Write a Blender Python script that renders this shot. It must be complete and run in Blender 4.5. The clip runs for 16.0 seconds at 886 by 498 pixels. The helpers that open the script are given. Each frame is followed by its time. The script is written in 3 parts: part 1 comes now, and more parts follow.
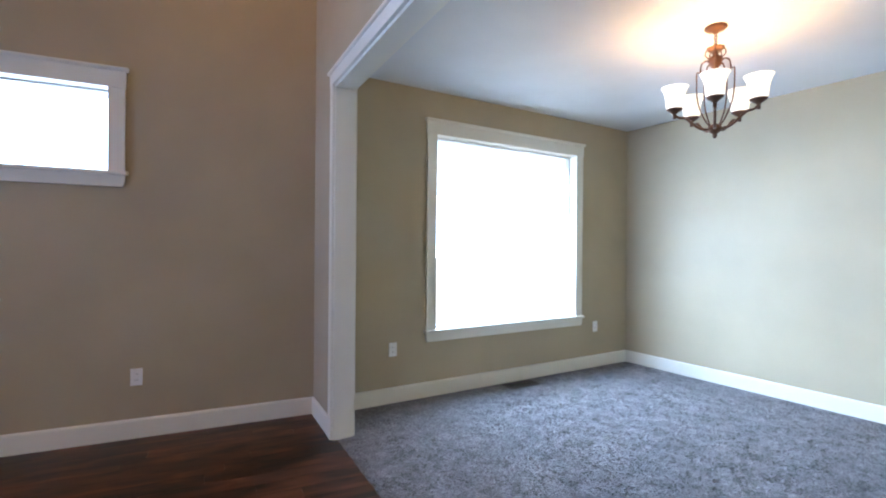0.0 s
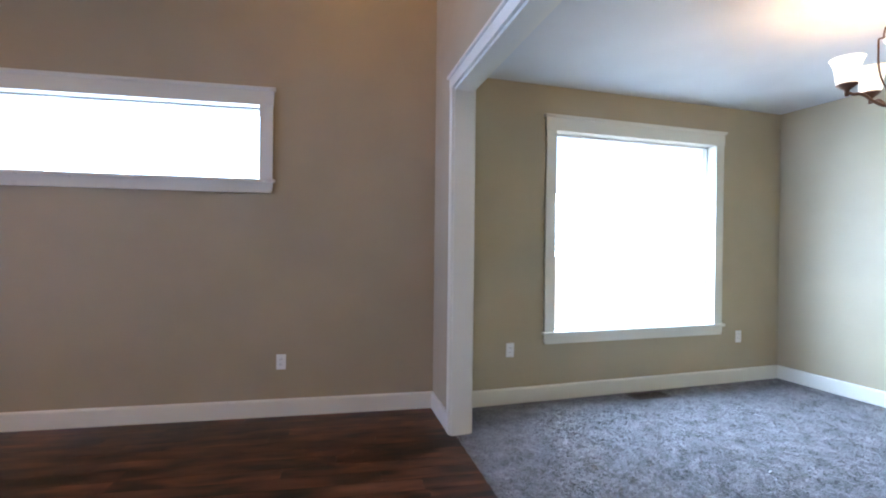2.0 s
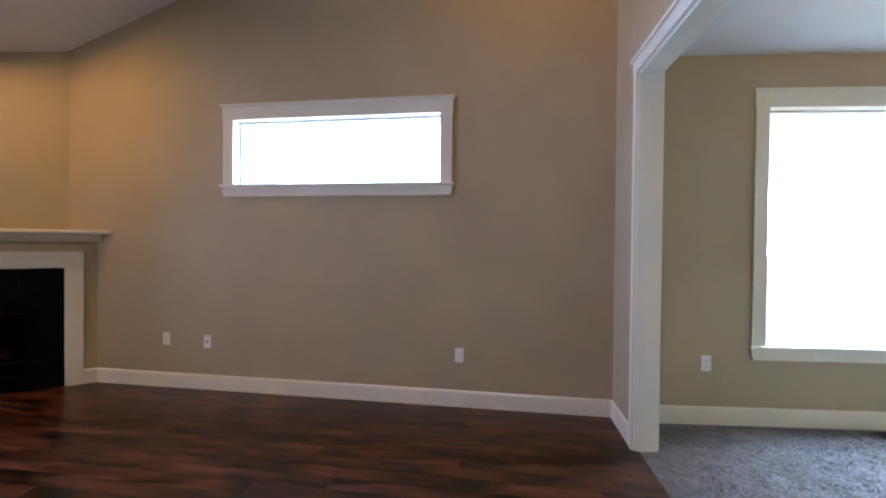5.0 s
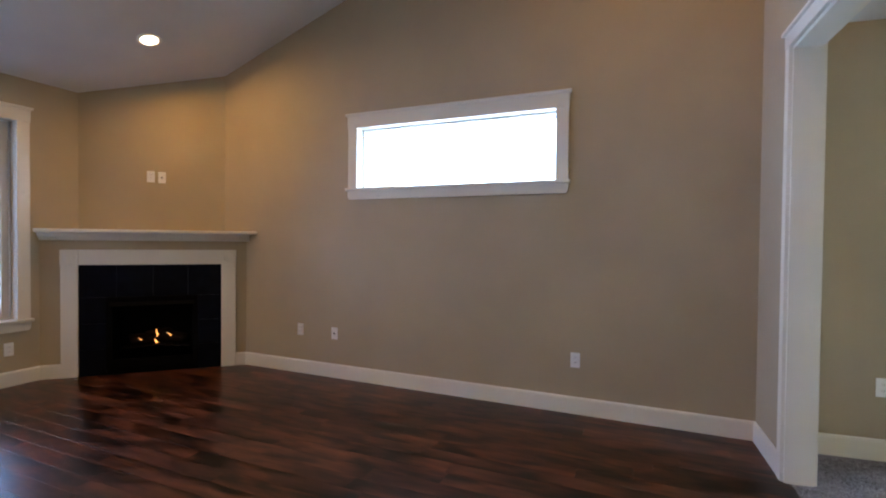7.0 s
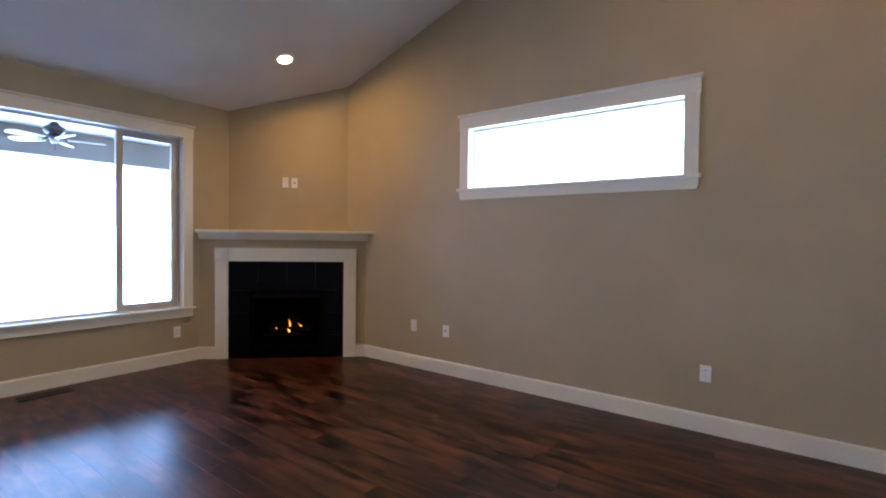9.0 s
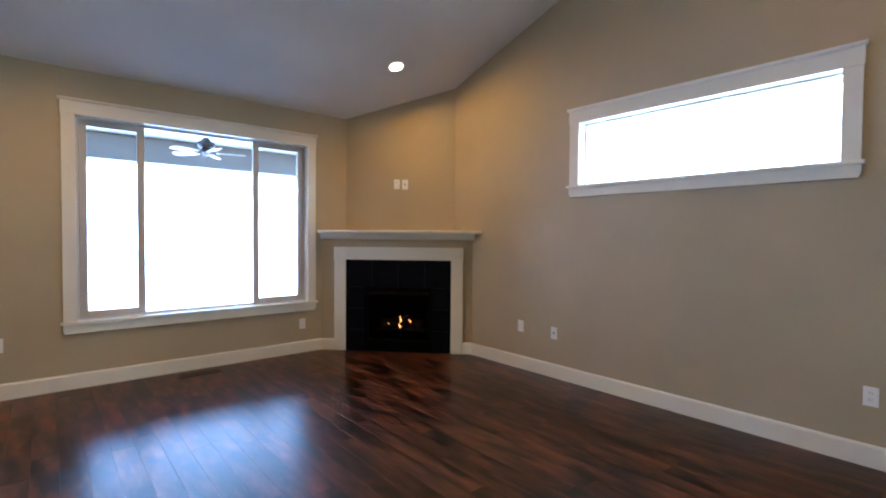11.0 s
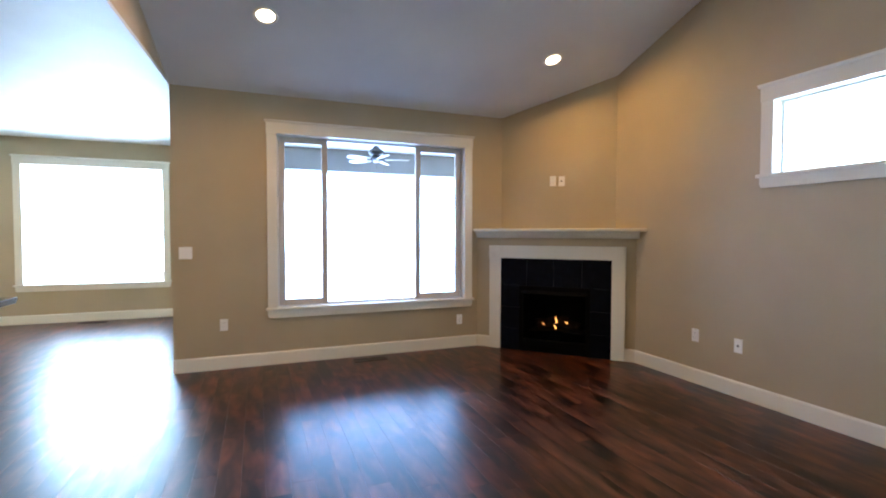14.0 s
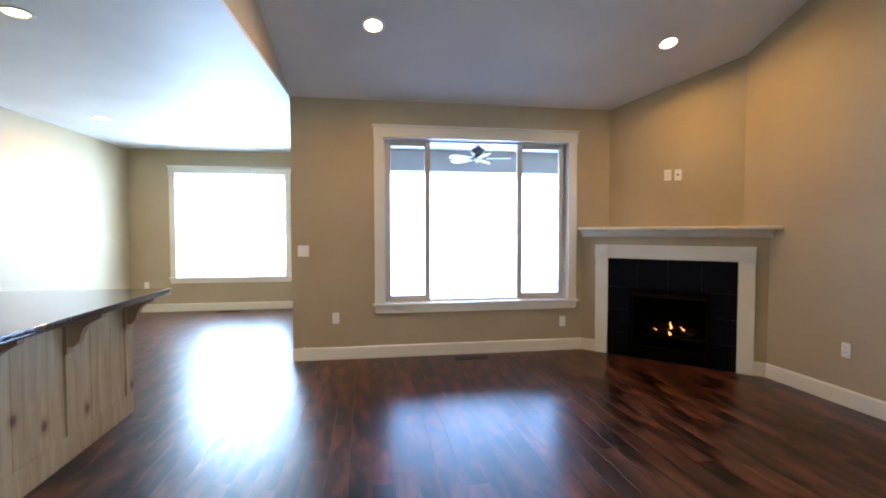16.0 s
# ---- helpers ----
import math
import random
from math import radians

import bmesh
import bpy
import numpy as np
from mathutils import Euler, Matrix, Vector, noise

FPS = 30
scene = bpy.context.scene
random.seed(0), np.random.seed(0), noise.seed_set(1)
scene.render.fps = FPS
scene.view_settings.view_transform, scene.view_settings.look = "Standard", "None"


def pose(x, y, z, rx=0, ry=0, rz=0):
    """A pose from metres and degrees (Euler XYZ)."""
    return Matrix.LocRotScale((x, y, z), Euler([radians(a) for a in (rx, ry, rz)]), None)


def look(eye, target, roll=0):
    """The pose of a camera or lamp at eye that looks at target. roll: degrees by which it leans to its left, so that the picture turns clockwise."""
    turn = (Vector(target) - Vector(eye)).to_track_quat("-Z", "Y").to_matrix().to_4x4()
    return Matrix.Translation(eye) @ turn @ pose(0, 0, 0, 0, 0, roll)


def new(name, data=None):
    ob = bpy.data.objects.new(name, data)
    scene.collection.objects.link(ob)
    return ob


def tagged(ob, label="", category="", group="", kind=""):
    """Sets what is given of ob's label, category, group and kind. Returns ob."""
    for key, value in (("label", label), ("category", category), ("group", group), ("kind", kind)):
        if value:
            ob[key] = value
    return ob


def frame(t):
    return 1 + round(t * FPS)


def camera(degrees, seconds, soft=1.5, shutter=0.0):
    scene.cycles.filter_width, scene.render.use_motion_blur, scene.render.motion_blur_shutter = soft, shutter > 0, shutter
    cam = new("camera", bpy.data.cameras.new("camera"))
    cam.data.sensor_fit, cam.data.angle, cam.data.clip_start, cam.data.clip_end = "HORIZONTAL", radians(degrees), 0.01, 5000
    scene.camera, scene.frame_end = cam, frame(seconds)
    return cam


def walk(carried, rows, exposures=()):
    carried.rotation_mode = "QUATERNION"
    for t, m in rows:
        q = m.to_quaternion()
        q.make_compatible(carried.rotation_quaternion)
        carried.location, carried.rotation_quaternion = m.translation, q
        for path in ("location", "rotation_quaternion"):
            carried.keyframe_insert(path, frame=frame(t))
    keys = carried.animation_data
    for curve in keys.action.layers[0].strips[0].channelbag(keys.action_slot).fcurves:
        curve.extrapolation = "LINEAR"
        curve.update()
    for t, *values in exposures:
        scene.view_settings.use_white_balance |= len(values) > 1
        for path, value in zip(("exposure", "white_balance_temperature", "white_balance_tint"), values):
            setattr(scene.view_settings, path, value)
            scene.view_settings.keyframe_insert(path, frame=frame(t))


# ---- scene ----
cam = camera(86.72, 16.0, soft=2.0)

# seconds, x, y, z, then the turn in degrees
PATH = [
    (0.0, -0.073, -0.005, 1.335, 89.88, -0.51, -25.23),
    (0.5, -0.075, 0.000, 1.336, 89.84, -0.50, -21.74),
    (1.0, -0.077, 0.005, 1.337, 89.75, -0.55, -18.21),
    (1.5, -0.079, 0.010, 1.338, 89.71, -0.62, -14.73),
    (2.0, -0.082, 0.014, 1.339, 89.64, -0.64, -11.17),
    (2.5, -0.084, 0.019, 1.340, 89.56, -0.67, -7.68),
    (3.0, -0.087, 0.024, 1.341, 89.51, -0.62, -4.07),
    (3.5, -0.090, 0.028, 1.342, 89.44, -0.56, -0.58),
    (4.0, -0.093, 0.032, 1.343, 89.36, -0.56, 2.88),
    (6.5, -0.110, 0.054, 1.349, 89.01, -0.53, 19.84),
    (7.0, -0.113, 0.058, 1.350, 88.97, -0.57, 23.32),
    (7.5, -0.117, 0.062, 1.351, 88.90, -0.64, 26.68),
    (8.0, -0.121, 0.066, 1.352, 88.85, -0.66, 30.05),
    (8.5, -0.125, 0.070, 1.353, 88.82, -0.65, 33.31),
    (9.0, -0.130, 0.074, 1.355, 88.74, -0.66, 36.68),
    (9.5, -0.134, 0.078, 1.356, 88.67, -0.61, 39.94),
    (12.0, -0.158, 0.096, 1.362, 88.32, -0.33, 55.86),
    (12.5, -0.163, 0.099, 1.363, 88.25, -0.31, 58.91),
    (13.0, -0.168, 0.103, 1.365, 88.19, -0.28, 62.10),
    (13.5, -0.174, 0.106, 1.366, 88.17, -0.19, 65.18),
    (14.0, -0.179, 0.109, 1.367, 88.12, -0.10, 68.38),
    (14.5, -0.185, 0.113, 1.369, 88.06, -0.04, 71.51),
    (15.0, -0.191, 0.116, 1.370, 88.04, 0.09, 74.66),
    (15.5, -0.197, 0.119, 1.371, 87.99, 0.15, 77.71),
    (16.0, -0.203, 0.122, 1.373, 87.92, 0.07, 80.73),
]
# seconds, stops, kelvin, tint
EXPOSURES = [(0.0, 1.86, 6250, 15), (1.8, 1.95, 6250, 15), (4.0, 1.97, 6550, 14), (6.8, 1.88, 6600, 14), (9.0, 1.96, 6350, 12), (12.5, 2.24, 6200, 7), (16.0, 2.30, 6550, 9)]
walk(cam, [(t, pose(*p)) for t, *p in PATH], EXPOSURES)

# ---------------------------------------------------------------- daylight
world = bpy.data.worlds.new("sky")
scene.world = world
world.use_nodes = True
wn = world.node_tree
sky = wn.nodes.new("ShaderNodeTexSky")
sky.sky_type = 'NISHITA'
sky.sun_disc = False
sky.sun_elevation = radians(48)
sky.sun_rotation = radians(150)
wn.links.new(sky.outputs[0], wn.nodes["Background"].inputs[0])
wn.nodes["Background"].inputs[1].default_value = 0.15

sun = new("sun", bpy.data.lights.new("sun", 'SUN'))
sun.data.energy, sun.data.angle, sun.data.color = 4.0, radians(0.5), (1.0, 0.95, 0.88)
sun.matrix_world = look((6, -10, 13), (0, 0, 0))

WARM = (1.0, 0.56, 0.17)
DAY = (0.46, 0.69, 1.0)
E_DINING, E_NORTH, E_NOOK, E_CAN, E_BULB = 92.0, 12.0, 84.0, 3.9, 1.2
E_PATIO = 200.0


def window_light(name, m, u0, u1, z0, z1, back, watts, tilt=0.0, colour=DAY, turn=0.0):
    """Daylight of the bright overcast sky just outside a window's glass."""
    ld = bpy.data.lights.new(name, 'AREA')
    ld.shape, ld.size, ld.size_y = 'RECTANGLE', u1 - u0, z1 - z0
    ld.energy, ld.color = watts, colour
    ob = new(name, ld)
    ob.matrix_world = m @ Matrix.Translation(((u0 + u1) / 2, back, (z0 + z1) / 2)) @ pose(0, 0, 0, 0, 0, turn) @ pose(0, 0, 0, -90 + tilt)
    return ob


# ---------------------------------------------------------------- materials
def mat(name, rgb, rough=0.5, metal=0.0):
    m = bpy.data.materials.new(name)
    m.use_nodes = True
    b = m.node_tree.nodes["Principled BSDF"]
    b.inputs["Base Color"].default_value = (*rgb, 1)
    b.inputs["Roughness"].default_value = rough
    b.inputs["Metallic"].default_value = metal
    return m


def nodes_of(m):
    t = m.node_tree
    return t, t.nodes["Principled BSDF"]


def coords(t, scale=(1, 1, 1), kind="Object"):
    tc = t.nodes.new("ShaderNodeTexCoord")
    mp = t.nodes.new("ShaderNodeMapping")
    mp.inputs["Scale"].default_value = scale
    t.links.new(tc.outputs[kind], mp.inputs[0])
    return mp.outputs[0]


def tex_noise(t, vec, scale, detail=3.0, rough=0.5, distort=0.0):
    n = t.nodes.new("ShaderNodeTexNoise")
    n.inputs["Scale"].default_value, n.inputs["Detail"].default_value = scale, detail
    n.inputs["Roughness"].default_value, n.inputs["Distortion"].default_value = rough, distort
    t.links.new(vec, n.inputs["Vector"])
    return n.outputs[0]


def ramp(t, fac, stops):
    r = t.nodes.new("ShaderNodeValToRGB")
    r.color_ramp.elements[0].position, r.color_ramp.elements[0].color = stops[0][0], (*stops[0][1], 1)
    r.color_ramp.elements[1].position, r.color_ramp.elements[1].color = stops[-1][0], (*stops[-1][1], 1)
    for p, c in stops[1:-1]:
        e = r.color_ramp.elements.new(p)
        e.color = (*c, 1)
    t.links.new(fac, r.inputs[0])
    return r.outputs[0]


def bump(t, b, height, strength, dist):
    n = t.nodes.new("ShaderNodeBump")
    n.inputs["Strength"].default_value, n.inputs["Distance"].default_value = strength, dist
    t.links.new(height, n.inputs["Height"])
    t.links.new(n.outputs[0], b.inputs["Normal"])


def maths(t, op, a, v):
    n = t.nodes.new("ShaderNodeMath")
    n.operation = op
    t.links.new(a, n.inputs[0])
    if isinstance(v, (int, float)):
        n.inputs[1].default_value = v
    else:
        t.links.new(v, n.inputs[1])
    return n.outputs[0]


def mixed(t, fac, a, b, mode='MIX'):
    n = t.nodes.new("ShaderNodeMix")
    n.data_type, n.blend_type = 'RGBA', mode
    for sock, v in ((0, fac), (6, a), (7, b)):
        if isinstance(v, (int, float)):
            n.inputs[sock].default_value = v
        elif isinstance(v, tuple):
            n.inputs[sock].default_value = (*v, 1)
        else:
            t.links.new(v, n.inputs[sock])
    return n.outputs[2]


def painted(name, rgb, rough, grain, depth, spread=0.06):
    """Rolled or sprayed paint: fine orange-peel relief and faint unevenness."""
    m = mat(name, rgb, rough)
    t, b = nodes_of(m)
    v = coords(t)
    big = tex_noise(t, v, 1.3, 3)
    lo, hi = tuple(c * (1 - spread) for c in rgb), tuple(min(1, c * (1 + spread)) for c in rgb)
    t.links.new(ramp(t, big, [(0.3, lo), (0.7, hi)]), b.inputs["Base Color"])
    fine = tex_noise(t, v, grain, 2)
    bump(t, b, fine, 0.25, depth)
    r = maths(t, 'MULTIPLY_ADD', tex_noise(t, v, 5, 2), 0.2)
    r.node.inputs[2].default_value = rough - 0.1
    t.links.new(r, b.inputs["Roughness"])
    return m


WALL = painted("tan_wall_paint", (0.455, 0.370, 0.236), 0.55, 160, 0.004)
CEIL = painted("white_textured_ceiling", (0.70, 0.69, 0.67), 0.6, 55, 0.006)
TRIM = painted("cream_trim_enamel", (0.80, 0.755, 0.645), 0.32, 40, 0.001, 0.03)
VINYL = painted("white_vinyl", (0.80, 0.79, 0.77), 0.4, 60, 0.001, 0.04)
# sashes are white vinyl against daylight; this taupe holds their backlit shade and haze
SASH = painted("backlit_vinyl", (0.50, 0.45, 0.385), 0.42, 60, 0.001, 0.04)
PLATE = painted("white_plastic_plate", (0.90, 0.89, 0.87), 0.3, 80, 0.0005, 0.02)
SLOT = mat("dark_slot", (0.03, 0.03, 0.03), 0.6)
BRONZE = painted("oil_rubbed_bronze", (0.13, 0.062, 0.034), 0.38, 90, 0.001, 0.25)
BRONZE.node_tree.nodes["Principled BSDF"].inputs["Metallic"].default_value = 0.75
FANMETAL = painted("dark_fan_metal", (0.05, 0.045, 0.04), 0.4, 90, 0.001, 0.1)
FANBLADE = painted("white_fan_blade", (0.78, 0.76, 0.72), 0.45, 30, 0.001, 0.05)
SIDING = painted("pale_patio_board", (0.66, 0.64, 0.60), 0.6, 30, 0.003, 0.05)
BEAM = painted("slate_grey_beam_paint", (0.24, 0.24, 0.235), 0.6, 30, 0.003, 0.08)
OUTWALL = painted("grey_outside_wall", (0.35, 0.35, 0.33), 0.7, 30, 0.003, 0.08)
REG = painted("brown_register_metal", (0.03, 0.021, 0.015), 0.45, 80, 0.001, 0.15)
IRON = painted("black_firebox_steel", (0.002, 0.002, 0.0025), 0.75, 60, 0.002, 0.2)
LOG = painted("charred_ceramic_log", (0.014, 0.009, 0.007), 0.85, 25, 0.02, 0.5)
EMBER = painted("ash_bed", (0.016, 0.012, 0.011), 0.9, 60, 0.02, 0.4)

GLASS = bpy.data.materials.new("window_glass")
GLASS.use_nodes = True
_t, _b = nodes_of(GLASS)
_b.inputs["Base Color"].default_value = (1, 1, 1, 1)
_b.inputs["Roughness"].default_value = 0.0
_b.inputs["IOR"].default_value = 1.02
_b.inputs["Transmission Weight"].default_value = 1.0


def glowing(name, rgb, strength):
    m = mat(name, (0.9, 0.88, 0.82), 0.4)
    t, b = nodes_of(m)
    b.inputs["Emission Color"].default_value = (*rgb, 1)
    b.inputs["Emission Strength"].default_value = strength
    return m


LENS = glowing("lit_lamp_lens", (1.0, 0.80, 0.55), 2.5)
BULB = glowing("lit_bulb", (1.0, 0.72, 0.42), 4.0)
FLAME = glowing("gas_flame", (1.0, 0.36, 0.07), 0.65)
SHADE = glowing("frosted_glass_shade", (1.0, 0.84, 0.62), 0.34)
_t, _b = nodes_of(SHADE)
_b.inputs["Roughness"].default_value = 0.35
_b.inputs["Subsurface Weight"].default_value = 0.0

TILE = mat("black_polished_tile", (0.005, 0.005, 0.007), 0.36)
_t, _b = nodes_of(TILE)
_v = coords(_t)
_t.links.new(ramp(_t, tex_noise(_t, _v, 9, 6, 0.7), [(0.35, (0.0012, 0.0018, 0.0045)), (0.7, (0.003, 0.0045, 0.011))]), _b.inputs["Base Color"])

_b.inputs["Specular IOR Level"].default_value = 0.10
for _m in (IRON, LOG, EMBER):
    nodes_of(_m)[1].inputs["Specular IOR Level"].default_value = 0.05


def plank_material():
    """Hand-scraped dark walnut boards, varied board by board."""
    m = mat("dark_walnut_plank", (0.07, 0.025, 0.014), 0.25)
    t, b = nodes_of(m)
    info = t.nodes.new("ShaderNodeObjectInfo")
    tc = t.nodes.new("ShaderNodeTexCoord")
    off = t.nodes.new("ShaderNodeVectorMath")
    off.operation = 'ADD'
    geo = t.nodes.new("ShaderNodeNewGeometry")
    t.links.new(geo.outputs["Position"], off.inputs[0])
    rnd = maths(t, 'ADD', info.outputs["Random"], geo.outputs["Random Per Island"])
    comb = t.nodes.new("ShaderNodeCombineXYZ")
    for k in range(3):
        t.links.new(maths(t, 'MULTIPLY', rnd, 17.0 + 5 * k), comb.inputs[k])
    t.links.new(comb.outputs[0], off.inputs[1])
    mp = t.nodes.new("ShaderNodeMapping")
    mp.inputs["Scale"].default_value = (1.3, 8.0, 1.0)
    t.links.new(off.outputs[0], mp.inputs[0])
    grain = tex_noise(t, mp.outputs[0], 2.6, 2.5, 0.5, 0.2)
    mp2 = t.nodes.new("ShaderNodeMapping")
    mp2.inputs["Scale"].default_value = (0.8, 2.4, 1.0)
    t.links.new(off.outputs[0], mp2.inputs[0])
    blot = tex_noise(t, mp2.outputs[0], 3.6, 2.0, 0.5, 0.25)
    c1 = ramp(t, grain, [(0.25, (0.042, 0.0138, 0.0074)), (0.50, (0.080, 0.0278, 0.0145)), (0.76, (0.116, 0.0420, 0.0225))])
    c2 = ramp(t, blot, [(0.37, (0.04, 0.04, 0.05)), (0.50, (0.66, 0.64, 0.64)), (0.66, (1.50, 1.42, 1.36))])
    col = mixed(t, 1.0, c1, c2, 'MULTIPLY')
    tone = ramp(t, info.outputs["Random"], [(0.0, (0.72, 0.70, 0.70)), (1.0, (1.25, 1.2, 1.15))])
    t.links.new(mixed(t, 1.0, col, tone, 'MULTIPLY'), b.inputs["Base Color"])
    r = maths(t, 'MULTIPLY_ADD', blot, 0.02)
    r.node.inputs[2].default_value = 0.2765
    t.links.new(r, b.inputs["Roughness"])
    b.inputs["Specular IOR Level"].default_value = 0.33
    mp3 = t.nodes.new("ShaderNodeMapping")
    mp3.inputs["Scale"].default_value = (1.0, 4.0, 1.0)
    t.links.new(off.outputs[0], mp3.inputs[0])
    scrape = tex_noise(t, mp3.outputs[0], 9.0, 3, 0.5, 0.3)
    h = maths(t, 'MULTIPLY_ADD', grain, 0.12)
    t.links.new(scrape, h.node.inputs[2])
    bump(t, b, h, 0.08, 0.0025)
    return m


PLANK = plank_material()
SUB = mat("dark_subfloor", (0.02, 0.012, 0.008), 0.8)


def carpet_material():
    m = mat("grey_plush_carpet", (0.22, 0.20, 0.19), 0.95)
    t, b = nodes_of(m)
    v = coords(t)
    fleck = tex_noise(t, v, 38, 6, 0.8, 0.6)
    patch = tex_noise(t, v, 7.0, 4, 0.65, 0.8)
    c1 = ramp(t, fleck, [(0.34, (0.060, 0.054, 0.053)), (0.47, (0.140, 0.129, 0.127)), (0.58, (0.195, 0.181, 0.178)), (0.70, (0.300, 0.280, 0.275))])
    c2 = ramp(t, patch, [(0.35, (0.68, 0.68, 0.68)), (0.65, (1.18, 1.18, 1.18))])
    t.links.new(mixed(t, 1.0, c1, c2, 'MULTIPLY'), b.inputs["Base Color"])
    b.inputs["Sheen Weight"].default_value = 0.25
    b.inputs["Specular IOR Level"].default_value = 0.1
    bump(t, b, tex_noise(t, v, 95, 3, 0.7), 1.0, 0.012)
    return m


CARPET = carpet_material()
PILE = mat("grey_carpet_tufts", (0.22, 0.20, 0.19), 0.95)
_t, _b = nodes_of(PILE)
_g = _t.nodes.new("ShaderNodeNewGeometry")
_c1 = ramp(_t, _g.outputs["Random Per Island"], [(0.0, (0.150, 0.140, 0.138)), (0.3, (0.185, 0.173, 0.172)), (0.75, (0.225, 0.211, 0.210)), (1.0, (0.290, 0.272, 0.268))])
_c2 = ramp(_t, tex_noise(_t, coords(_t), 7.0, 4, 0.65, 0.8), [(0.35, (0.70, 0.70, 0.70)), (0.65, (1.18, 1.18, 1.18))])
_t.links.new(mixed(_t, 1.0, _c1, _c2, 'MULTIPLY'), _b.inputs["Base Color"])
_b.inputs["Specular IOR Level"].default_value = 0.1


def knotty_material():
    m = mat("knotty_alder", (0.36, 0.25, 0.15), 0.4)
    t, b = nodes_of(m)
    v = coords(t, (9, 9, 0.8))
    g = tex_noise(t, v, 2.0, 6, 0.6, 0.8)
    c1 = ramp(t, g, [(0.3, (0.29, 0.190, 0.095)), (0.55, (0.40, 0.285, 0.155)), (0.75, (0.47, 0.355, 0.21))])
    vor = t.nodes.new("ShaderNodeTexVoronoi")
    vor.inputs["Scale"].default_value = 2.7
    vor.voronoi_dimensions = '2D'
    sep, cmb = t.nodes.new("ShaderNodeSeparateXYZ"), t.nodes.new("ShaderNodeCombineXYZ")
    t.links.new(coords(t, (1, 1, 0.75)), sep.inputs[0])
    t.links.new(sep.outputs[0], cmb.inputs[0])
    t.links.new(sep.outputs[2], cmb.inputs[1])
    t.links.new(cmb.outputs[0], vor.inputs["Vector"])
    kn = ramp(t, vor.outputs["Distance"], [(0.0, (0.16, 0.09, 0.06)), (0.045, (0.34, 0.22, 0.15)), (0.075, (0.75, 0.66, 0.58)), (0.15, (1, 1, 1))])
    t.links.new(mixed(t, 1.0, c1, kn, 'MULTIPLY'), b.inputs["Base Color"])
    bump(t, b, g, 0.15, 0.003)
    return m


ALDER = knotty_material()
CORBEL = painted("stained_alder_corbel", (0.27, 0.155, 0.078), 0.4, 25, 0.002, 0.25)


def granite_material():
    m = mat("dark_granite", (0.03, 0.022, 0.018), 0.12)
    t, b = nodes_of(m)
    v = coords(t)
    n = tex_noise(t, v, 45, 5, 0.8)
    t.links.new(ramp(t, n, [(0.38, (0.012, 0.010, 0.010)), (0.56, (0.05, 0.033, 0.025)), (0.70, (0.17, 0.12, 0.085))]), b.inputs["Base Color"])
    return m


GRANITE = granite_material()


def ground_material(name, a, c):
    m = mat(name, a, 0.9)
    t, b = nodes_of(m)
    v = coords(t)
    n = mixed(t, 0.5, tex_noise(t, v, 1.1, 5, 0.6), tex_noise(t, v, 18, 4, 0.7))
    t.links.new(ramp(t, n, [(0.35, a), (0.65, c)]), b.inputs["Base Color"])
    return m


GRASS = ground_material("dry_pale_ground", (0.30, 0.29, 0.24), (0.45, 0.44, 0.38))
CONC = ground_material("pale_concrete", (0.50, 0.49, 0.47), (0.62, 0.61, 0.58))


# ---------------------------------------------------------------- building helpers
def link_mesh(name, bm, material, smooth=False):
    me = bpy.data.meshes.new(name)
    bmesh.ops.recalc_face_normals(bm, faces=bm.faces)
    if smooth:
        for f in bm.faces:
            f.smooth = True
    bm.to_mesh(me)
    bm.free()
    me.materials.append(material)
    return new(name, me)


def part(name, bm, material, parent, label="", smooth=False):
    """One mesh under a thing or a part, in the parent's own coordinates."""
    ob = link_mesh(name, bm, material, smooth)
    ob.parent = parent
    if label:
        ob["label"] = label
    return ob


def thing(name, m, label="", category="", group="", kind=""):
    ob = new(name)
    ob.empty_display_size = 0.1
    ob.matrix_world = m
    return tagged(ob, label, category, group, kind)


def box(bm, x0, x1, y0, y1, z0, z1, bevel=0.0):
    vs = [bm.verts.new((x, y, z)) for x in (x0, x1) for y in (y0, y1) for z in (z0, z1)]
    fs = [bm.faces.new([vs[i] for i in q]) for q in ((0, 1, 3, 2), (4, 6, 7, 5), (0, 4, 5, 1), (2, 3, 7, 6), (0, 2, 6, 4), (1, 5, 7, 3))]
    if bevel:
        es = list({e for f in fs for e in f.edges})
        bmesh.ops.bevel(bm, geom=es, offset=bevel, segments=2, affect='EDGES', profile=0.6)
    return bm


def boxed(*a, bevel=0.0):
    return box(bmesh.new(), *a, bevel=bevel)


def prism(bm, outline, axis, a, b, bevel=0.0):
    """Extrude a flat outline along an axis (0, 1 or 2) from a to b."""
    def at(p, w):
        return {0: (w, p[0], p[1]), 1: (p[0], w, p[1]), 2: (p[0], p[1], w)}[axis]
    lo = [bm.verts.new(at(p, a)) for p in outline]
    hi = [bm.verts.new(at(p, b)) for p in outline]
    n = len(outline)
    fs = [bm.faces.new(lo), bm.faces.new(hi)]
    fs += [bm.faces.new((lo[i], lo[(i + 1) % n], hi[(i + 1) % n], hi[i])) for i in range(n)]
    if bevel:
        bmesh.ops.bevel(bm, geom=list({e for f in fs for e in f.edges}), offset=bevel, segments=2, affect='EDGES', profile=0.6)
    return bm


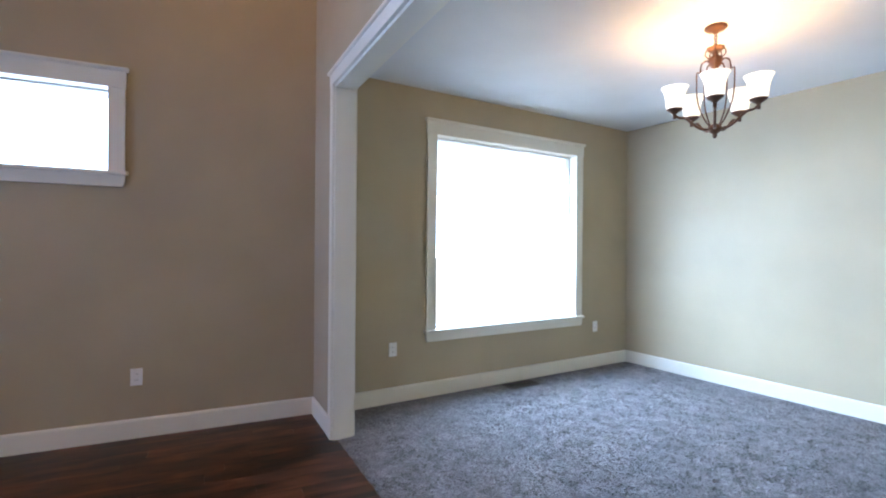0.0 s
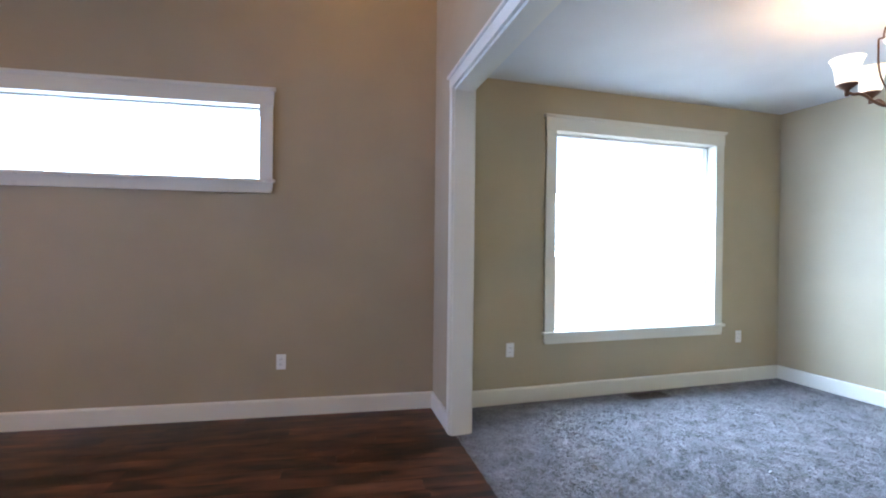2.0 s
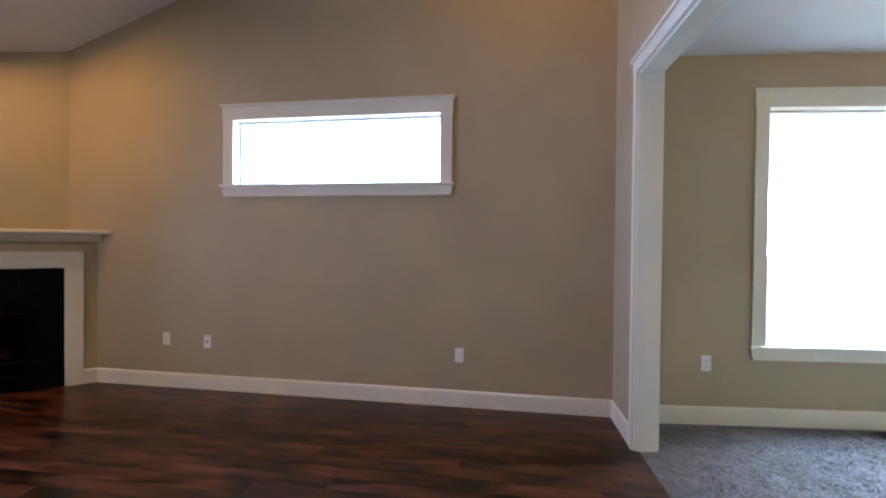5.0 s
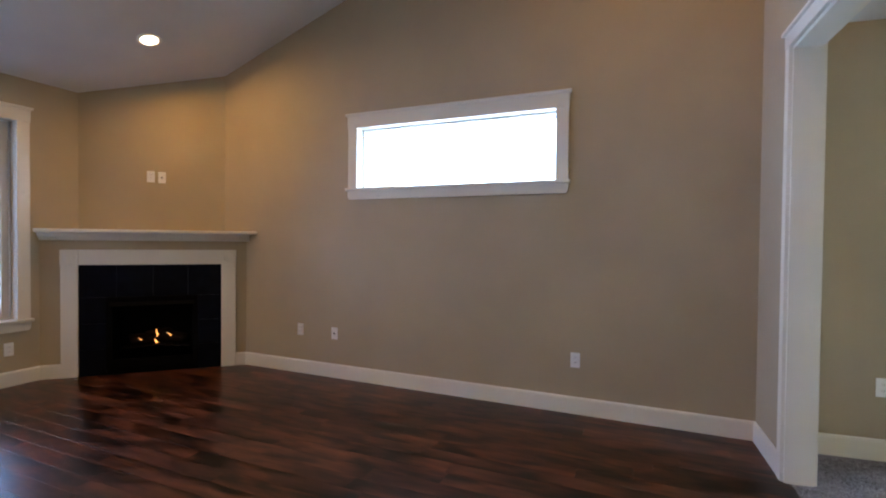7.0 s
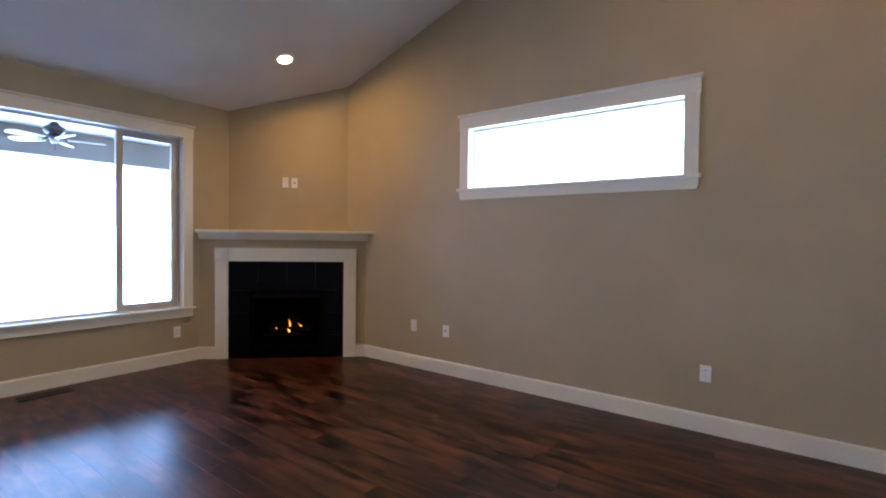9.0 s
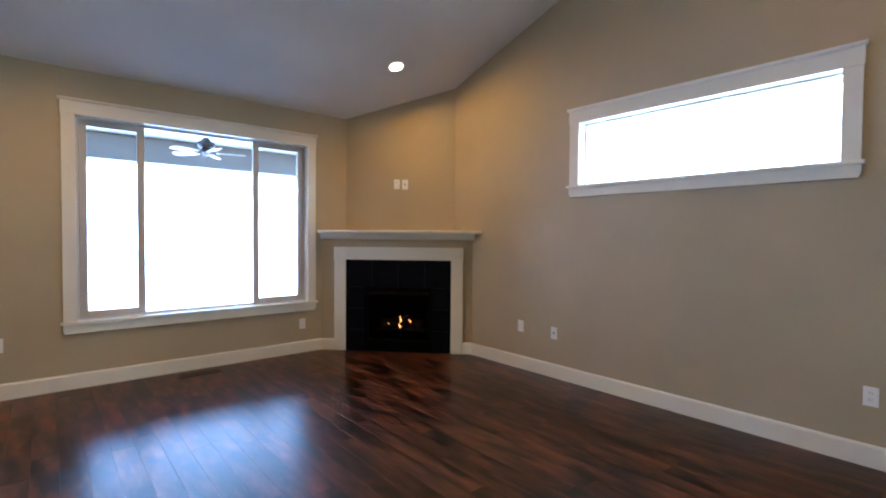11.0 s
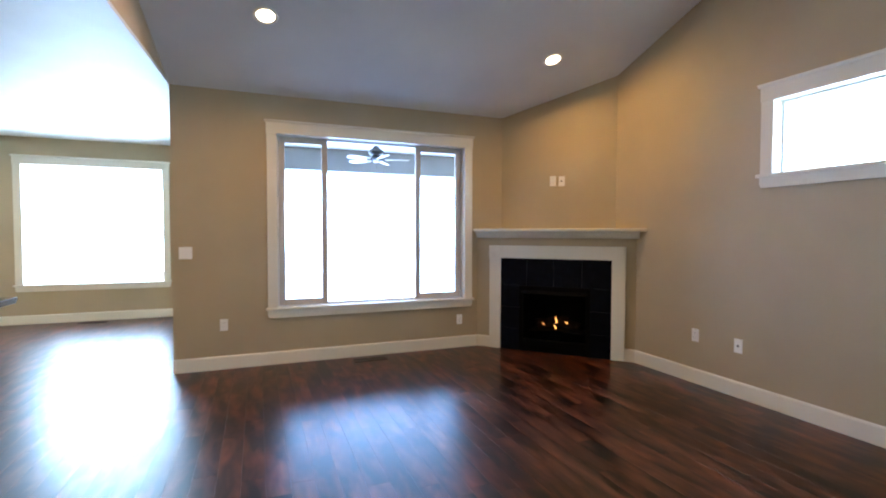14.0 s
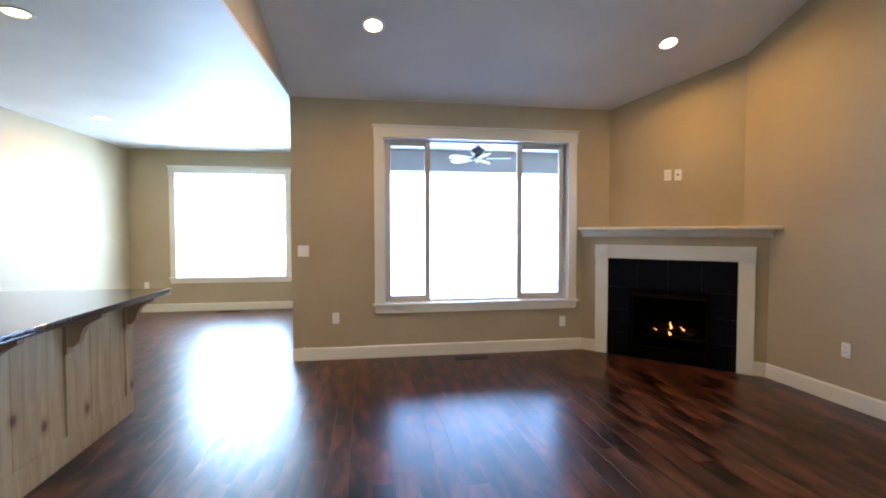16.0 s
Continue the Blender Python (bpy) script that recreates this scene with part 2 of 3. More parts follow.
def lathe(bm, profile, seg=24, centre=(0, 0, 0)):
    """Turn a profile of (radius, height) round the upright axis."""
    rings = []
    for r, z in profile:
        rings.append([bm.verts.new((centre[0] + r * math.cos(2 * math.pi * i / seg), centre[1] + r * math.sin(2 * math.pi * i / seg), centre[2] + z)) for i in range(seg)])
    for a, b in zip(rings, rings[1:]):
        for i in range(seg):
            bm.faces.new((a[i], a[(i + 1) % seg], b[(i + 1) % seg], b[i]))
    if profile[0][0] > 1e-4:
        bm.faces.new(rings[0][::-1])
    if profile[-1][0] > 1e-4:
        bm.faces.new(rings[-1])
    bmesh.ops.remove_doubles(bm, verts=bm.verts, dist=1e-5)
    return bm


def tube(bm, pts, r, seg=8):
    """A round bar along a line of points; r is one radius or one for each point."""
    pts = [Vector(p) for p in pts]
    rings, side = [], None
    for i, p in enumerate(pts):
        d = (pts[min(i + 1, len(pts) - 1)] - pts[max(i - 1, 0)]).normalized()
        if side is None:
            side = d.orthogonal().normalized()
        side = (side - d * side.dot(d)).normalized()
        up = d.cross(side)
        rr = r[i] if isinstance(r, (list, tuple)) else r
        rings.append([bm.verts.new(p + rr * (math.cos(2 * math.pi * k / seg) * side + math.sin(2 * math.pi * k / seg) * up)) for k in range(seg)])
    for a, b in zip(rings, rings[1:]):
        for k in range(seg):
            bm.faces.new((a[k], a[(k + 1) % seg], b[(k + 1) % seg], b[k]))
    bm.faces.new(rings[0][::-1])
    bm.faces.new(rings[-1])
    return bm


def smooth_line(ctrl, n=8):
    """Points of a Catmull-Rom line through the control points."""
    c = [Vector(p) for p in ctrl]
    c = [2 * c[0] - c[1]] + c + [2 * c[-1] - c[-2]]
    out = []
    for i in range(1, len(c) - 2):
        a, b, d, e = c[i - 1:i + 3]
        for k in range(n):
            s = k / n
            out.append(0.5 * (2 * b + (d - a) * s + (2 * a - 5 * b + 4 * d - e) * s * s + (3 * b - a - 3 * d + e) * s ** 3))
    return out + [c[-2]]


def wall_frame(p0, p1):
    """Seen from the room: x along the wall to the right, y into the wall, z up."""
    dx, dy = p1[0] - p0[0], p1[1] - p0[1]
    return pose(p0[0], p0[1], 0, 0, 0, math.degrees(math.atan2(dy, dx))), math.hypot(dx, dy)


THICK = 0.15


def wall(name, m, length, top0, top1, hole=None, label="", thick=THICK, material=WALL, start=0.0, base=0.0):
    """A wall with one opening through it at most; its top may slope from top0 to top1."""
    bm = bmesh.new()

    def top(u):
        return top0 + (top1 - top0) * (u - start) / (length - start)
    outer = [(start, base), (length, base), (length, top(length)), (start, top(start))]
    if hole and hole[2] <= base:
        u0, u1, _, z1 = hole
        prism(bm, [(start, base), (u0, base), (u0, z1), (u1, z1), (u1, base), (length, base), (length, top(length)), (start, top(start))], 1, 0, thick)
    elif hole:
        u0, u1, z0, z1 = hole
        inner = [(u0, z0), (u1, z0), (u1, z1), (u0, z1)]
        ring = [[[bm.verts.new((u, y, z)) for u, z in loop] for loop in (outer, inner)] for y in (0, thick)]
        for i in range(4):
            k = (i + 1) % 4
            for (o, n) in ring:
                bm.faces.new((o[i], o[k], n[k], n[i]))
            for loop in (0, 1):
                a, b = ring[0][loop], ring[1][loop]
                bm.faces.new((a[i], a[k], b[k], b[i]))
    else:
        prism(bm, outer, 1, 0, thick)
    ob = link_mesh(name, bm, material)
    ob.matrix_world = m
    return tagged(ob, label, "wall", kind="structure")


def baseboard(m, u0, u1, label="cream painted baseboard along the tan wall", lift=0.0):
    bm = prism(bmesh.new(), [(0, lift), (-0.016, lift), (-0.016, lift + 0.117), (-0.012, lift + 0.129), (-0.004, lift + 0.134), (0, lift + 0.134)], 0, u0, u1)
    ob = link_mesh("baseboard", bm, TRIM)
    ob.matrix_world = m
    return tagged(ob, label, "baseboard", kind="structure")


# ---------------------------------------------------------------- plan
# living room: north wall, west wall, fireplace corner; dining room to the east
NW_Y = 3.841
VAULT0, SLOPE = 2.788, 0.3333      # springing height at x = -5.343 and pitch


def vault(x):
    return VAULT0 + SLOPE * (x + 5.343)


M_N, L_N = wall_frame((-5.52, NW_Y), (0.74, NW_Y))
WC = -0.655                          # free end of the west wall
M_W, L_W = wall_frame((-5.345, WC), (-5.338, NW_Y))
M_D, L_D = wall_frame((0.80, 3.765), (4.30, 4.133))
M_E, L_E = wall_frame((4.30, 4.133), (4.86, -0.45))
FP_A, FP_B = (-5.340, 2.602), (-4.037, NW_Y)
M_F, L_F = wall_frame(FP_A, FP_B)
UP_A, UP_B = (-5.339, 2.937), (-4.352, NW_Y)
M_U, L_U = wall_frame(UP_A, UP_B)
M_K, L_K = wall_frame((-8.95, -3.87), (-8.95, WC))       # nook, far west wall
M_S, L_S = wall_frame((1.1, -4.06), (-8.95, -3.87))      # nook and kitchen, south wall
M_NN, L_NN = wall_frame((-8.95, WC), (-5.494, WC))       # nook, north wall
M_P, L_P = wall_frame((0.600, NW_Y), (0.985, -4.05))     # partition, seen from the west


def sill_x(y):
    """Line under the partition where planks end and carpet begins."""
    return 0.632 + 0.0488 * (NW_Y - y)


D_CEIL = 2.745
CAP = 0.12

# ---------------------------------------------------------------- windows
def window(name, m, u0, u1, z0, z1, label, kind="fixed", light=0.0, horn=0.02, tilt=48.0, turn=0.0, slide=0.0):
    """Cased window: outer size of the casing given; returns the hole through the wall."""
    side, head, apron = 0.098, 0.135, 0.105
    a, b, c, d = u0 + horn + side, u1 - horn - side, z0 + apron, z1 - head
    w = tagged(thing(name, m), label, "window", kind="structure")
    part("side_casing", boxed(a - side, a, -0.02, 0, c, d, bevel=0.003), TRIM, w)
    part("side_casing", boxed(b, b + side, -0.02, 0, c, d, bevel=0.003), TRIM, w)
    part("head_casing", boxed(a - side - 0.006, b + side + 0.006, -0.024, 0, d, z1 - 0.022, bevel=0.003), TRIM, w)
    part("head_cap", prism(bmesh.new(), [(0, z1 - 0.022), (-0.03, z1 - 0.022), (-0.042, z1 - 0.008), (-0.042, z1), (0, z1)], 0, u0, u1), TRIM, w)
    part("window_sill", boxed(u0, u1, -0.045, 0.0, c - 0.026, c, bevel=0.006), TRIM, w)
    part("apron", prism(bmesh.new(), [(a - side + 0.012, z0), (b + side - 0.012, z0), (b + side, z0 + 0.03), (b + side, c - 0.026), (a - side, c - 0.026), (a - side, z0 + 0.03)], 1, -0.024, 0.0), TRIM, w)
    # jamb liner through the wall
    bm = bmesh.new()
    box(bm, a - 0.012, a, 0, 0.10, c, d)
    box(bm, b, b + 0.012, 0, 0.10, c, d)
    box(bm, a - 0.012, b + 0.012, 0, 0.10, d, d + 0.012)
    box(bm, a - 0.012, b + 0.012, 0, 0.10, c - 0.012, c)
    part("jamb_liner", bm, TRIM, w)
    # vinyl frame
    f = 0.024 if kind == "slider" else 0.013
    bm = bmesh.new()
    box(bm, a, a + f, 0.085, 0.14, c, d, 0.003)
    box(bm, b - f, b, 0.085, 0.14, c, d, 0.003)
    box(bm, a + f, b - f, 0.085, 0.14, d - f, d, 0.003)
    box(bm, a + f, b - f, 0.085, 0.14, c, c + f, 0.003)
    frame_ob = part("window_frame", bm, VINYL, w)
    panes = [(a + f, b - f)]
    if kind == "slider":
        s0, s1 = a + 0.524, b - 0.589
        for lo, hi, inner in ((a + f, s0, s0), (s1, b - f, s1)):
            sb = bmesh.new()
            e = 0.060
            box(sb, lo, lo + e, 0.07, 0.115, c + 0.012, d - 0.012, 0.004)
            box(sb, hi - e, hi, 0.07, 0.115, c + 0.012, d - 0.012, 0.004)
            box(sb, lo + e, hi - e, 0.07, 0.115, d - 0.012 - e, d - 0.012, 0.004)
            box(sb, lo + e, hi - e, 0.07, 0.115, c + 0.012, c + 0.012 + e, 0.004)
            sash = part("sash", sb, SASH, w, "white vinyl sliding sash, its backlit shade put into taupe colour")
            g = part("pane", boxed(lo + e - 0.005, hi - e + 0.005, 0.090, 0.094, c + 0.06, d - 0.06), GLASS, sash)
            g.visible_shadow = False
            if lo > s0:
                part("latch", boxed(lo + 0.012, lo + 0.032, 0.052, 0.07, (c + d) / 2 - 0.06, (c + d) / 2 + 0.06, bevel=0.004), SASH, sash)
        panes = [(s0, s1)]
    for lo, hi in panes:
        g = part("pane", boxed(lo - 0.005, hi + 0.005, 0.112, 0.116, c + f - 0.005, d - f + 0.005), GLASS, w)
        g.visible_shadow = False
    if light:
        window_light(name + "_daylight", m, a + 0.01 + slide, b - 0.01 + slide, c - 0.1, d + 0.1, 0.26 + 0.42 * (d - c), light, tilt, turn=turn)
    return (a - 0.012, b + 0.012, c - 0.012, d + 0.012)


def un(x):
    return x + 5.52


h_n = window("window_1", M_N, un(-2.750), un(-0.657), 1.733, 2.540, "wide high cream-cased window glowing with daylight", "fixed", E_NORTH)
h_d = window("window_2", M_D, 0.759, 2.768, 0.497, 2.491, "large cream-cased picture window glowing with daylight", "fixed", E_DINING, tilt=58.0, turn=30.0, slide=-0.35)
h_w = window("window_3", M_W, 0.842, 3.201, 0.488, 2.528, "cream-cased slider window over the covered patio", "slider")
h_k = window("window_4", M_K, 0.63, 2.68, 0.488, 2.520, "large cream-cased window in the breakfast nook", "fixed", E_NOOK, tilt=32.0)

# ---------------------------------------------------------------- walls
wall("wall_north", M_N, L_N, vault(-5.52) + CAP, vault(0.74) + CAP, h_n, "tan painted wall rising to the vaulted ceiling")
wall("wall_west", M_W, L_W, vault(-5.345) + CAP, vault(-5.338) + CAP, h_w, "tan painted wall with a wide slider window")
wall("wall_dining_north", M_D, L_D + 0.1, D_CEIL + CAP, D_CEIL + CAP, h_d, "tan painted dining room window wall", start=-0.085)
wall("wall_dining_east", M_E, L_E, D_CEIL + CAP, D_CEIL + CAP, None, "plain tan painted dining room wall")
M_DS, L_DS = wall_frame((4.86, -0.45), (0.93, -0.45))
wall("wall_dining_south", M_DS, L_DS, D_CEIL + CAP, D_CEIL + CAP, None, "plain tan painted dining room wall")
wall("wall_nook_west", M_K, L_K, VAULT0 + CAP, VAULT0 + CAP, h_k, "tan painted breakfast nook wall")
wall("wall_south", M_S, L_S, VAULT0 + CAP, VAULT0 + CAP, None, "pale sunlit tan wall behind the kitchen bar")
wall("wall_nook_north", M_NN, L_NN, VAULT0 + CAP, VAULT0 + CAP, None, "tan painted breakfast nook wall")

# partition with the wide cased opening to the dining room
PT = 0.138
OP0, OP1, OPZ = NW_Y - 3.255, NW_Y - 0.15, 2.456
wall("wall_partition", M_P, L_P, vault(0.60) + CAP, vault(0.985) + CAP, (OP0, OP1, 0.0, OPZ), "tan wall with a wide cased opening", thick=PT)
opening = thing("cased_opening", M_P, "cream painted wood casing round the wide dining room opening", "door casing", kind="structure")
for u in (OP0, OP1):
    s = 1 if u == OP0 else -1
    part("jamb", boxed(min(u, u + 0.02 * s), max(u, u + 0.02 * s), -0.001, PT + 0.001, 0, OPZ - 0.02), TRIM, opening)
    for y0, y1 in ((-0.02, 0.0), (PT, PT + 0.02)):
        part("side_casing", boxed(min(u + 0.006 * s, u - 0.060 * s), max(u + 0.006 * s, u - 0.060 * s), y0, y1, 0, OPZ, bevel=0.004), TRIM, opening)
part("head_jamb", boxed(OP0, OP1, -0.001, PT + 0.001, OPZ - 0.02, OPZ), TRIM, opening)
for y0, y1 in ((-0.022, 0.0), (PT, PT + 0.022)):
    part("head_casing", boxed(OP0 - 0.066, OP1 + 0.066, y0, y1, OPZ, OPZ + 0.08, bevel=0.004), TRIM, opening)
    s = -1 if y0 < 0 else 1
    ya, yb = (y0 - 0.014, 0.0) if s < 0 else (PT, y1 + 0.014)
    part("head_cap", boxed(OP0 - 0.085, OP1 + 0.085, ya, yb, OPZ + 0.08, OPZ + 0.102, bevel=0.005), TRIM, opening)

# fireplace corner: lower breast and the wall set back above it
MANTEL_Z = 1.318
bm = prism(bmesh.new(), [UP_A, UP_B, (-5.336, NW_Y - 0.001)], 2, MANTEL_Z, vault(-4.3) + 0.05)
tagged(link_mesh("wall_over_mantel", bm, WALL), "tan painted corner wall above the mantel", "wall", kind="structure")

# ceilings
bm = bmesh.new()
prism(bm, [(-5.48, WC - 0.012), (1.02, -0.965), (0.72, NW_Y + 0.02), (-5.48, NW_Y + 0.02)], 2, 0.0, CAP)
for v in bm.verts:
    v.co.z += vault(v.co.x)
tagged(link_mesh("ceiling_vault", bm, CEIL), "white textured vaulted ceiling", "ceiling", kind="structure")
tagged(link_mesh("ceiling_nook", prism(bmesh.new(), [(-9.05, -4.15), (1.15, -4.15), (0.98, -0.945), (-5.345, WC - 0.003), (-9.05, WC - 0.003)], 2, VAULT0, VAULT0 + 0.03), CEIL), "flat white textured ceiling over the kitchen and nook", "ceiling", kind="structure")
bm = prism(bmesh.new(), [(sill_x(-0.5) + 0.03, -0.5), (4.95, -0.5), (4.38, 4.22), (sill_x(3.85) + 0.03, 3.85)], 2, D_CEIL, D_CEIL + CAP)
tagged(link_mesh("ceiling_dining", bm, CEIL), "flat white dining room ceiling", "ceiling", kind="structure")
M_SO, L_SO = wall_frame((1.0, -0.950), (-5.345, WC))
bm = prism(bmesh.new(), [(0.0, VAULT0 + 0.03), (L_SO, VAULT0 + 0.03), (L_SO, vault(-5.345) + 0.05), (0.0, vault(1.0) + 0.05)], 1, 0.0, 0.10)
bmesh.ops.transform(bm, matrix=M_SO, verts=bm.verts)
tagged(link_mesh("wall_soffit", bm, WALL), "tan painted gable wall above the kitchen ceiling line", "wall", kind="structure")

# baseboards
baseboard(M_N, un(-4.037), un(0.602))
baseboard(M_W, 0.0, FP_A[1] - WC)
baseboard(M_P, 0.0, OP0 - 0.060)
baseboard(M_P, OP1 + 0.060, L_P)
baseboard(M_D, -0.06, L_D, lift=0.004)
baseboard(M_E, 0.0, L_E, lift=0.004)
baseboard(M_K, 0.0, L_K)
baseboard(M_S, 0.0, L_S)
baseboard(M_NN, 0.0, L_NN)

# ---------------------------------------------------------------- floors, ground
tagged(link_mesh("subfloor", boxed(-9.05, 1.1, -4.15, 4.0, -0.05, -0.0125), SUB), "dark board under the plank floor", "floor", kind="structure")
bm = bmesh.new()
NX, NY = 150, 170
grid = []
for j in range(NY + 1):
    row = []
    for i in range(NX + 1):
        y = -0.45 + 4.66 * j / NY
        x = sill_x(y) - 0.008 + (4.88 - sill_x(y)) * i / NX
        e = min(1.0, (x - sill_x(y) + 0.008) / 0.05)
        row.append(bm.verts.new((x, y, -0.006 + 0.008 * e + 0.004 * noise.noise((x * 9, y * 9, 0)) + 0.004 * noise.noise((x * 31, y * 31, 3)))))
    grid.append(row)
for j in range(NY):
    for i in range(NX):
        bm.faces.new((grid[j][i], grid[j][i + 1], grid[j + 1][i + 1], grid[j + 1][i]))
carpet = tagged(link_mesh("floor_carpet", bm, CARPET, True), "grey flecked plush carpet in the dining room", "carpet", kind="structure")
NT = 70000
ra = np.random.RandomState(5)
ty = -0.2 + 4.38 * ra.rand(NT)
tx = sill_x(ty) + 0.004 + 3.9 * ra.rand(NT)
keep = (ty < 3.745 + 0.105 * (tx - 0.8)) & (tx < 4.78 - 0.122 * ty) & ((tx > 0.80) | (ty < 3.20)) & ~((abs(tx - 2.567) < 0.20) & (abs(ty - 3.79) < 0.10))
tx, ty = tx[keep], ty[keep]
NT = len(tx)
ang, rad, hgt = ra.rand(NT) * 6.283, 0.006 + 0.006 * ra.rand(NT), 0.003 + 0.004 * ra.rand(NT)
lean = (ra.rand(NT, 2) - 0.5) * 0.010
tv = np.zeros((NT, 4, 3))
for k in range(3):
    tv[:, k, 0] = tx + rad * np.cos(ang + k * 2.0944)
    tv[:, k, 1] = ty + rad * np.sin(ang + k * 2.0944)
    tv[:, k, 2] = 0.001
tv[:, 3, 0], tv[:, 3, 1], tv[:, 3, 2] = tx + lean[:, 0], ty + lean[:, 1], 0.001 + hgt
ti = (np.arange(NT) * 4)[:, None, None] + np.array([[0, 1, 3], [1, 2, 3], [2, 0, 3]])[None]
me = bpy.data.meshes.new("carpet_pile")
me.from_pydata(tv.reshape(-1, 3).tolist(), [], ti.reshape(-1, 3).tolist())
me.materials.append(PILE)
pile = new("carpet_pile", me)
pile.parent = carpet
tagged(pile, kind="stuff")
tagged(link_mesh("carpet_pad", boxed(0.60, 4.9, -0.45, 4.3, -0.056, -0.0135), SUB), "board under the carpet", "floor", kind="structure")
bm = bmesh.new()
box(bm, -400, 400, -400, 400, -0.5, -0.22)
tagged(link_mesh("ground", bm, GRASS), "pale dry open ground round the house", "ground", kind="structure")
tagged(link_mesh("patio_slab", boxed(-9.3, -5.50, -0.50, 5.0, -0.22, -0.08), CONC), "pale concrete patio slab", "patio", kind="structure")

# open side of the patio: bright sky under the beam
window_light("patio_daylight", wall_frame((-9.06, -0.45), (-9.06, 4.75))[0], 0.0, 5.2, 0.0, 2.47, 0.0, E_PATIO, 0.0, (0.30, 0.51, 1.0))

# covered patio outside the slider window
patio = thing("patio_cover", pose(0, 0, 0), "pale boarded patio roof on a slate grey beam", "patio roof", kind="structure")
part("soffit", boxed(-9.2, -5.50, -0.50, 5.0, 2.88, 2.94), SIDING, patio)
part("beam", boxed(-8.98, -8.80, -0.50, 5.0, 2.488, 2.88, bevel=0.006), BEAM, patio)
part("post", boxed(-8.98, -8.80, 4.80, 4.98, -0.08, 2.488, bevel=0.006), BEAM, patio)

fan = thing("ceiling_fan", pose(-7.4, 1.85, 2.88), "white-bladed patio ceiling fan with dark motor", "ceiling fan")
part("canopy", lathe(bmesh.new(), [(0.0, 0.0), (0.065, 0.0), (0.06, -0.03), (0.03, -0.07), (0.0, -0.07)]), FANMETAL, fan, smooth=True)
part("downrod", tube(bmesh.new(), [(0, 0, -0.06), (0, 0, -0.17)], 0.013), FANMETAL, fan)
part("motor", lathe(bmesh.new(), [(0.0, -0.15), (0.035, -0.155), (0.06, -0.19), (0.112, -0.225), (0.12, -0.255), (0.09, -0.295), (0.0, -0.30)]), FANMETAL, fan, "dark round motor housing", True)
part("blade_hub", lathe(bmesh.new(), [(0.0, -0.29), (0.06, -0.30), (0.07, -0.34), (0.05, -0.365), (0.0, -0.37)]), FANMETAL, fan, smooth=True)
part("light_kit", lathe(bmesh.new(), [(0.0, -0.365), (0.035, -0.37), (0.045, -0.39), (0.03, -0.41), (0.0, -0.415)]), FANBLADE, fan, smooth=True)
part("pull_chain", tube(bmesh.new(), [(0.03, 0, -0.42), (0.03, 0, -0.50)], 0.003, 5), FANMETAL, fan)
for k in range(5):
    a = radians(4 + 72 * k)
    R2 = Matrix.Rotation(a, 4, 'Z')
    bm = prism(bmesh.new(), [(0.13, -0.045), (0.25, -0.058), (0.44, -0.068), (0.50, -0.05), (0.52, 0.0), (0.50, 0.05), (0.44, 0.068), (0.25, 0.058), (0.13, 0.045)], 2, -0.004, 0.004)
    bmesh.ops.transform(bm, matrix=Matrix.Translation((0, 0, -0.365)) @ R2 @ Matrix.Rotation(radians(13), 4, 'X'), verts=bm.verts)
    blade = part("blade", bm, FANBLADE, fan)
    bm = tube(bmesh.new(), [(0.06, 0, -0.345), (0.13, 0, -0.372), (0.19, 0, -0.372)], 0.010, 6)
    bmesh.ops.transform(bm, matrix=R2, verts=bm.verts)
    part("blade_iron", bm, FANMETAL, blade)

# ---------------------------------------------------------------- fireplace
fp = thing("fireplace", M_F, "corner gas fireplace with black tile, cream surround and mantel shelf", "fireplace")
BZ = MANTEL_Z
BX0, BX1, BZ0, BZ1 = 0.535, 1.335, 0.05, 0.762
# tan breast round the firebox opening
part("breast_side", boxed(0.0, BX0, 0.0, 0.12, 0, BZ), WALL, fp, "tan painted breast")
part("breast_side", boxed(BX1, L_F + 0.004, 0.0, 0.12, 0, BZ), WALL, fp, "tan painted breast")
part("breast_top", boxed(BX0, BX1, 0.0, 0.12, BZ1, BZ), WALL, fp, "tan painted breast")
# black tile field, piece by piece
TU0, TU1, TZ1 = 0.309, 1.556, 1.080
bm = boxed(TU0, TU1, -0.006, -0.001, BZ1, TZ1)
part("grout_bed", bm, IRON, fp)
part("grout_bed", boxed(TU0, BX0, -0.006, -0.001, 0, BZ1), IRON, fp)
part("grout_bed", boxed(BX1, TU1, -0.006, -0.001, 0, BZ1), IRON, fp)


def tile(u0, u1, z0, z1):
    part("tile", boxed(u0 + 0.0007, u1 - 0.0007, -0.014, -0.006, z0 + 0.0007, z1 - 0.0007), TILE, fp)


nt = 4
for k in range(nt):
    w = (TU1 - TU0) / nt
    tile(TU0 + k * w, TU0 + (k + 1) * w, BZ1, TZ1)
for k in range(3):
    z = BZ1 * k / 3
    tile(TU0, BX0, z, z + BZ1 / 3)
    tile(BX1, TU1, z, z + BZ1 / 3)
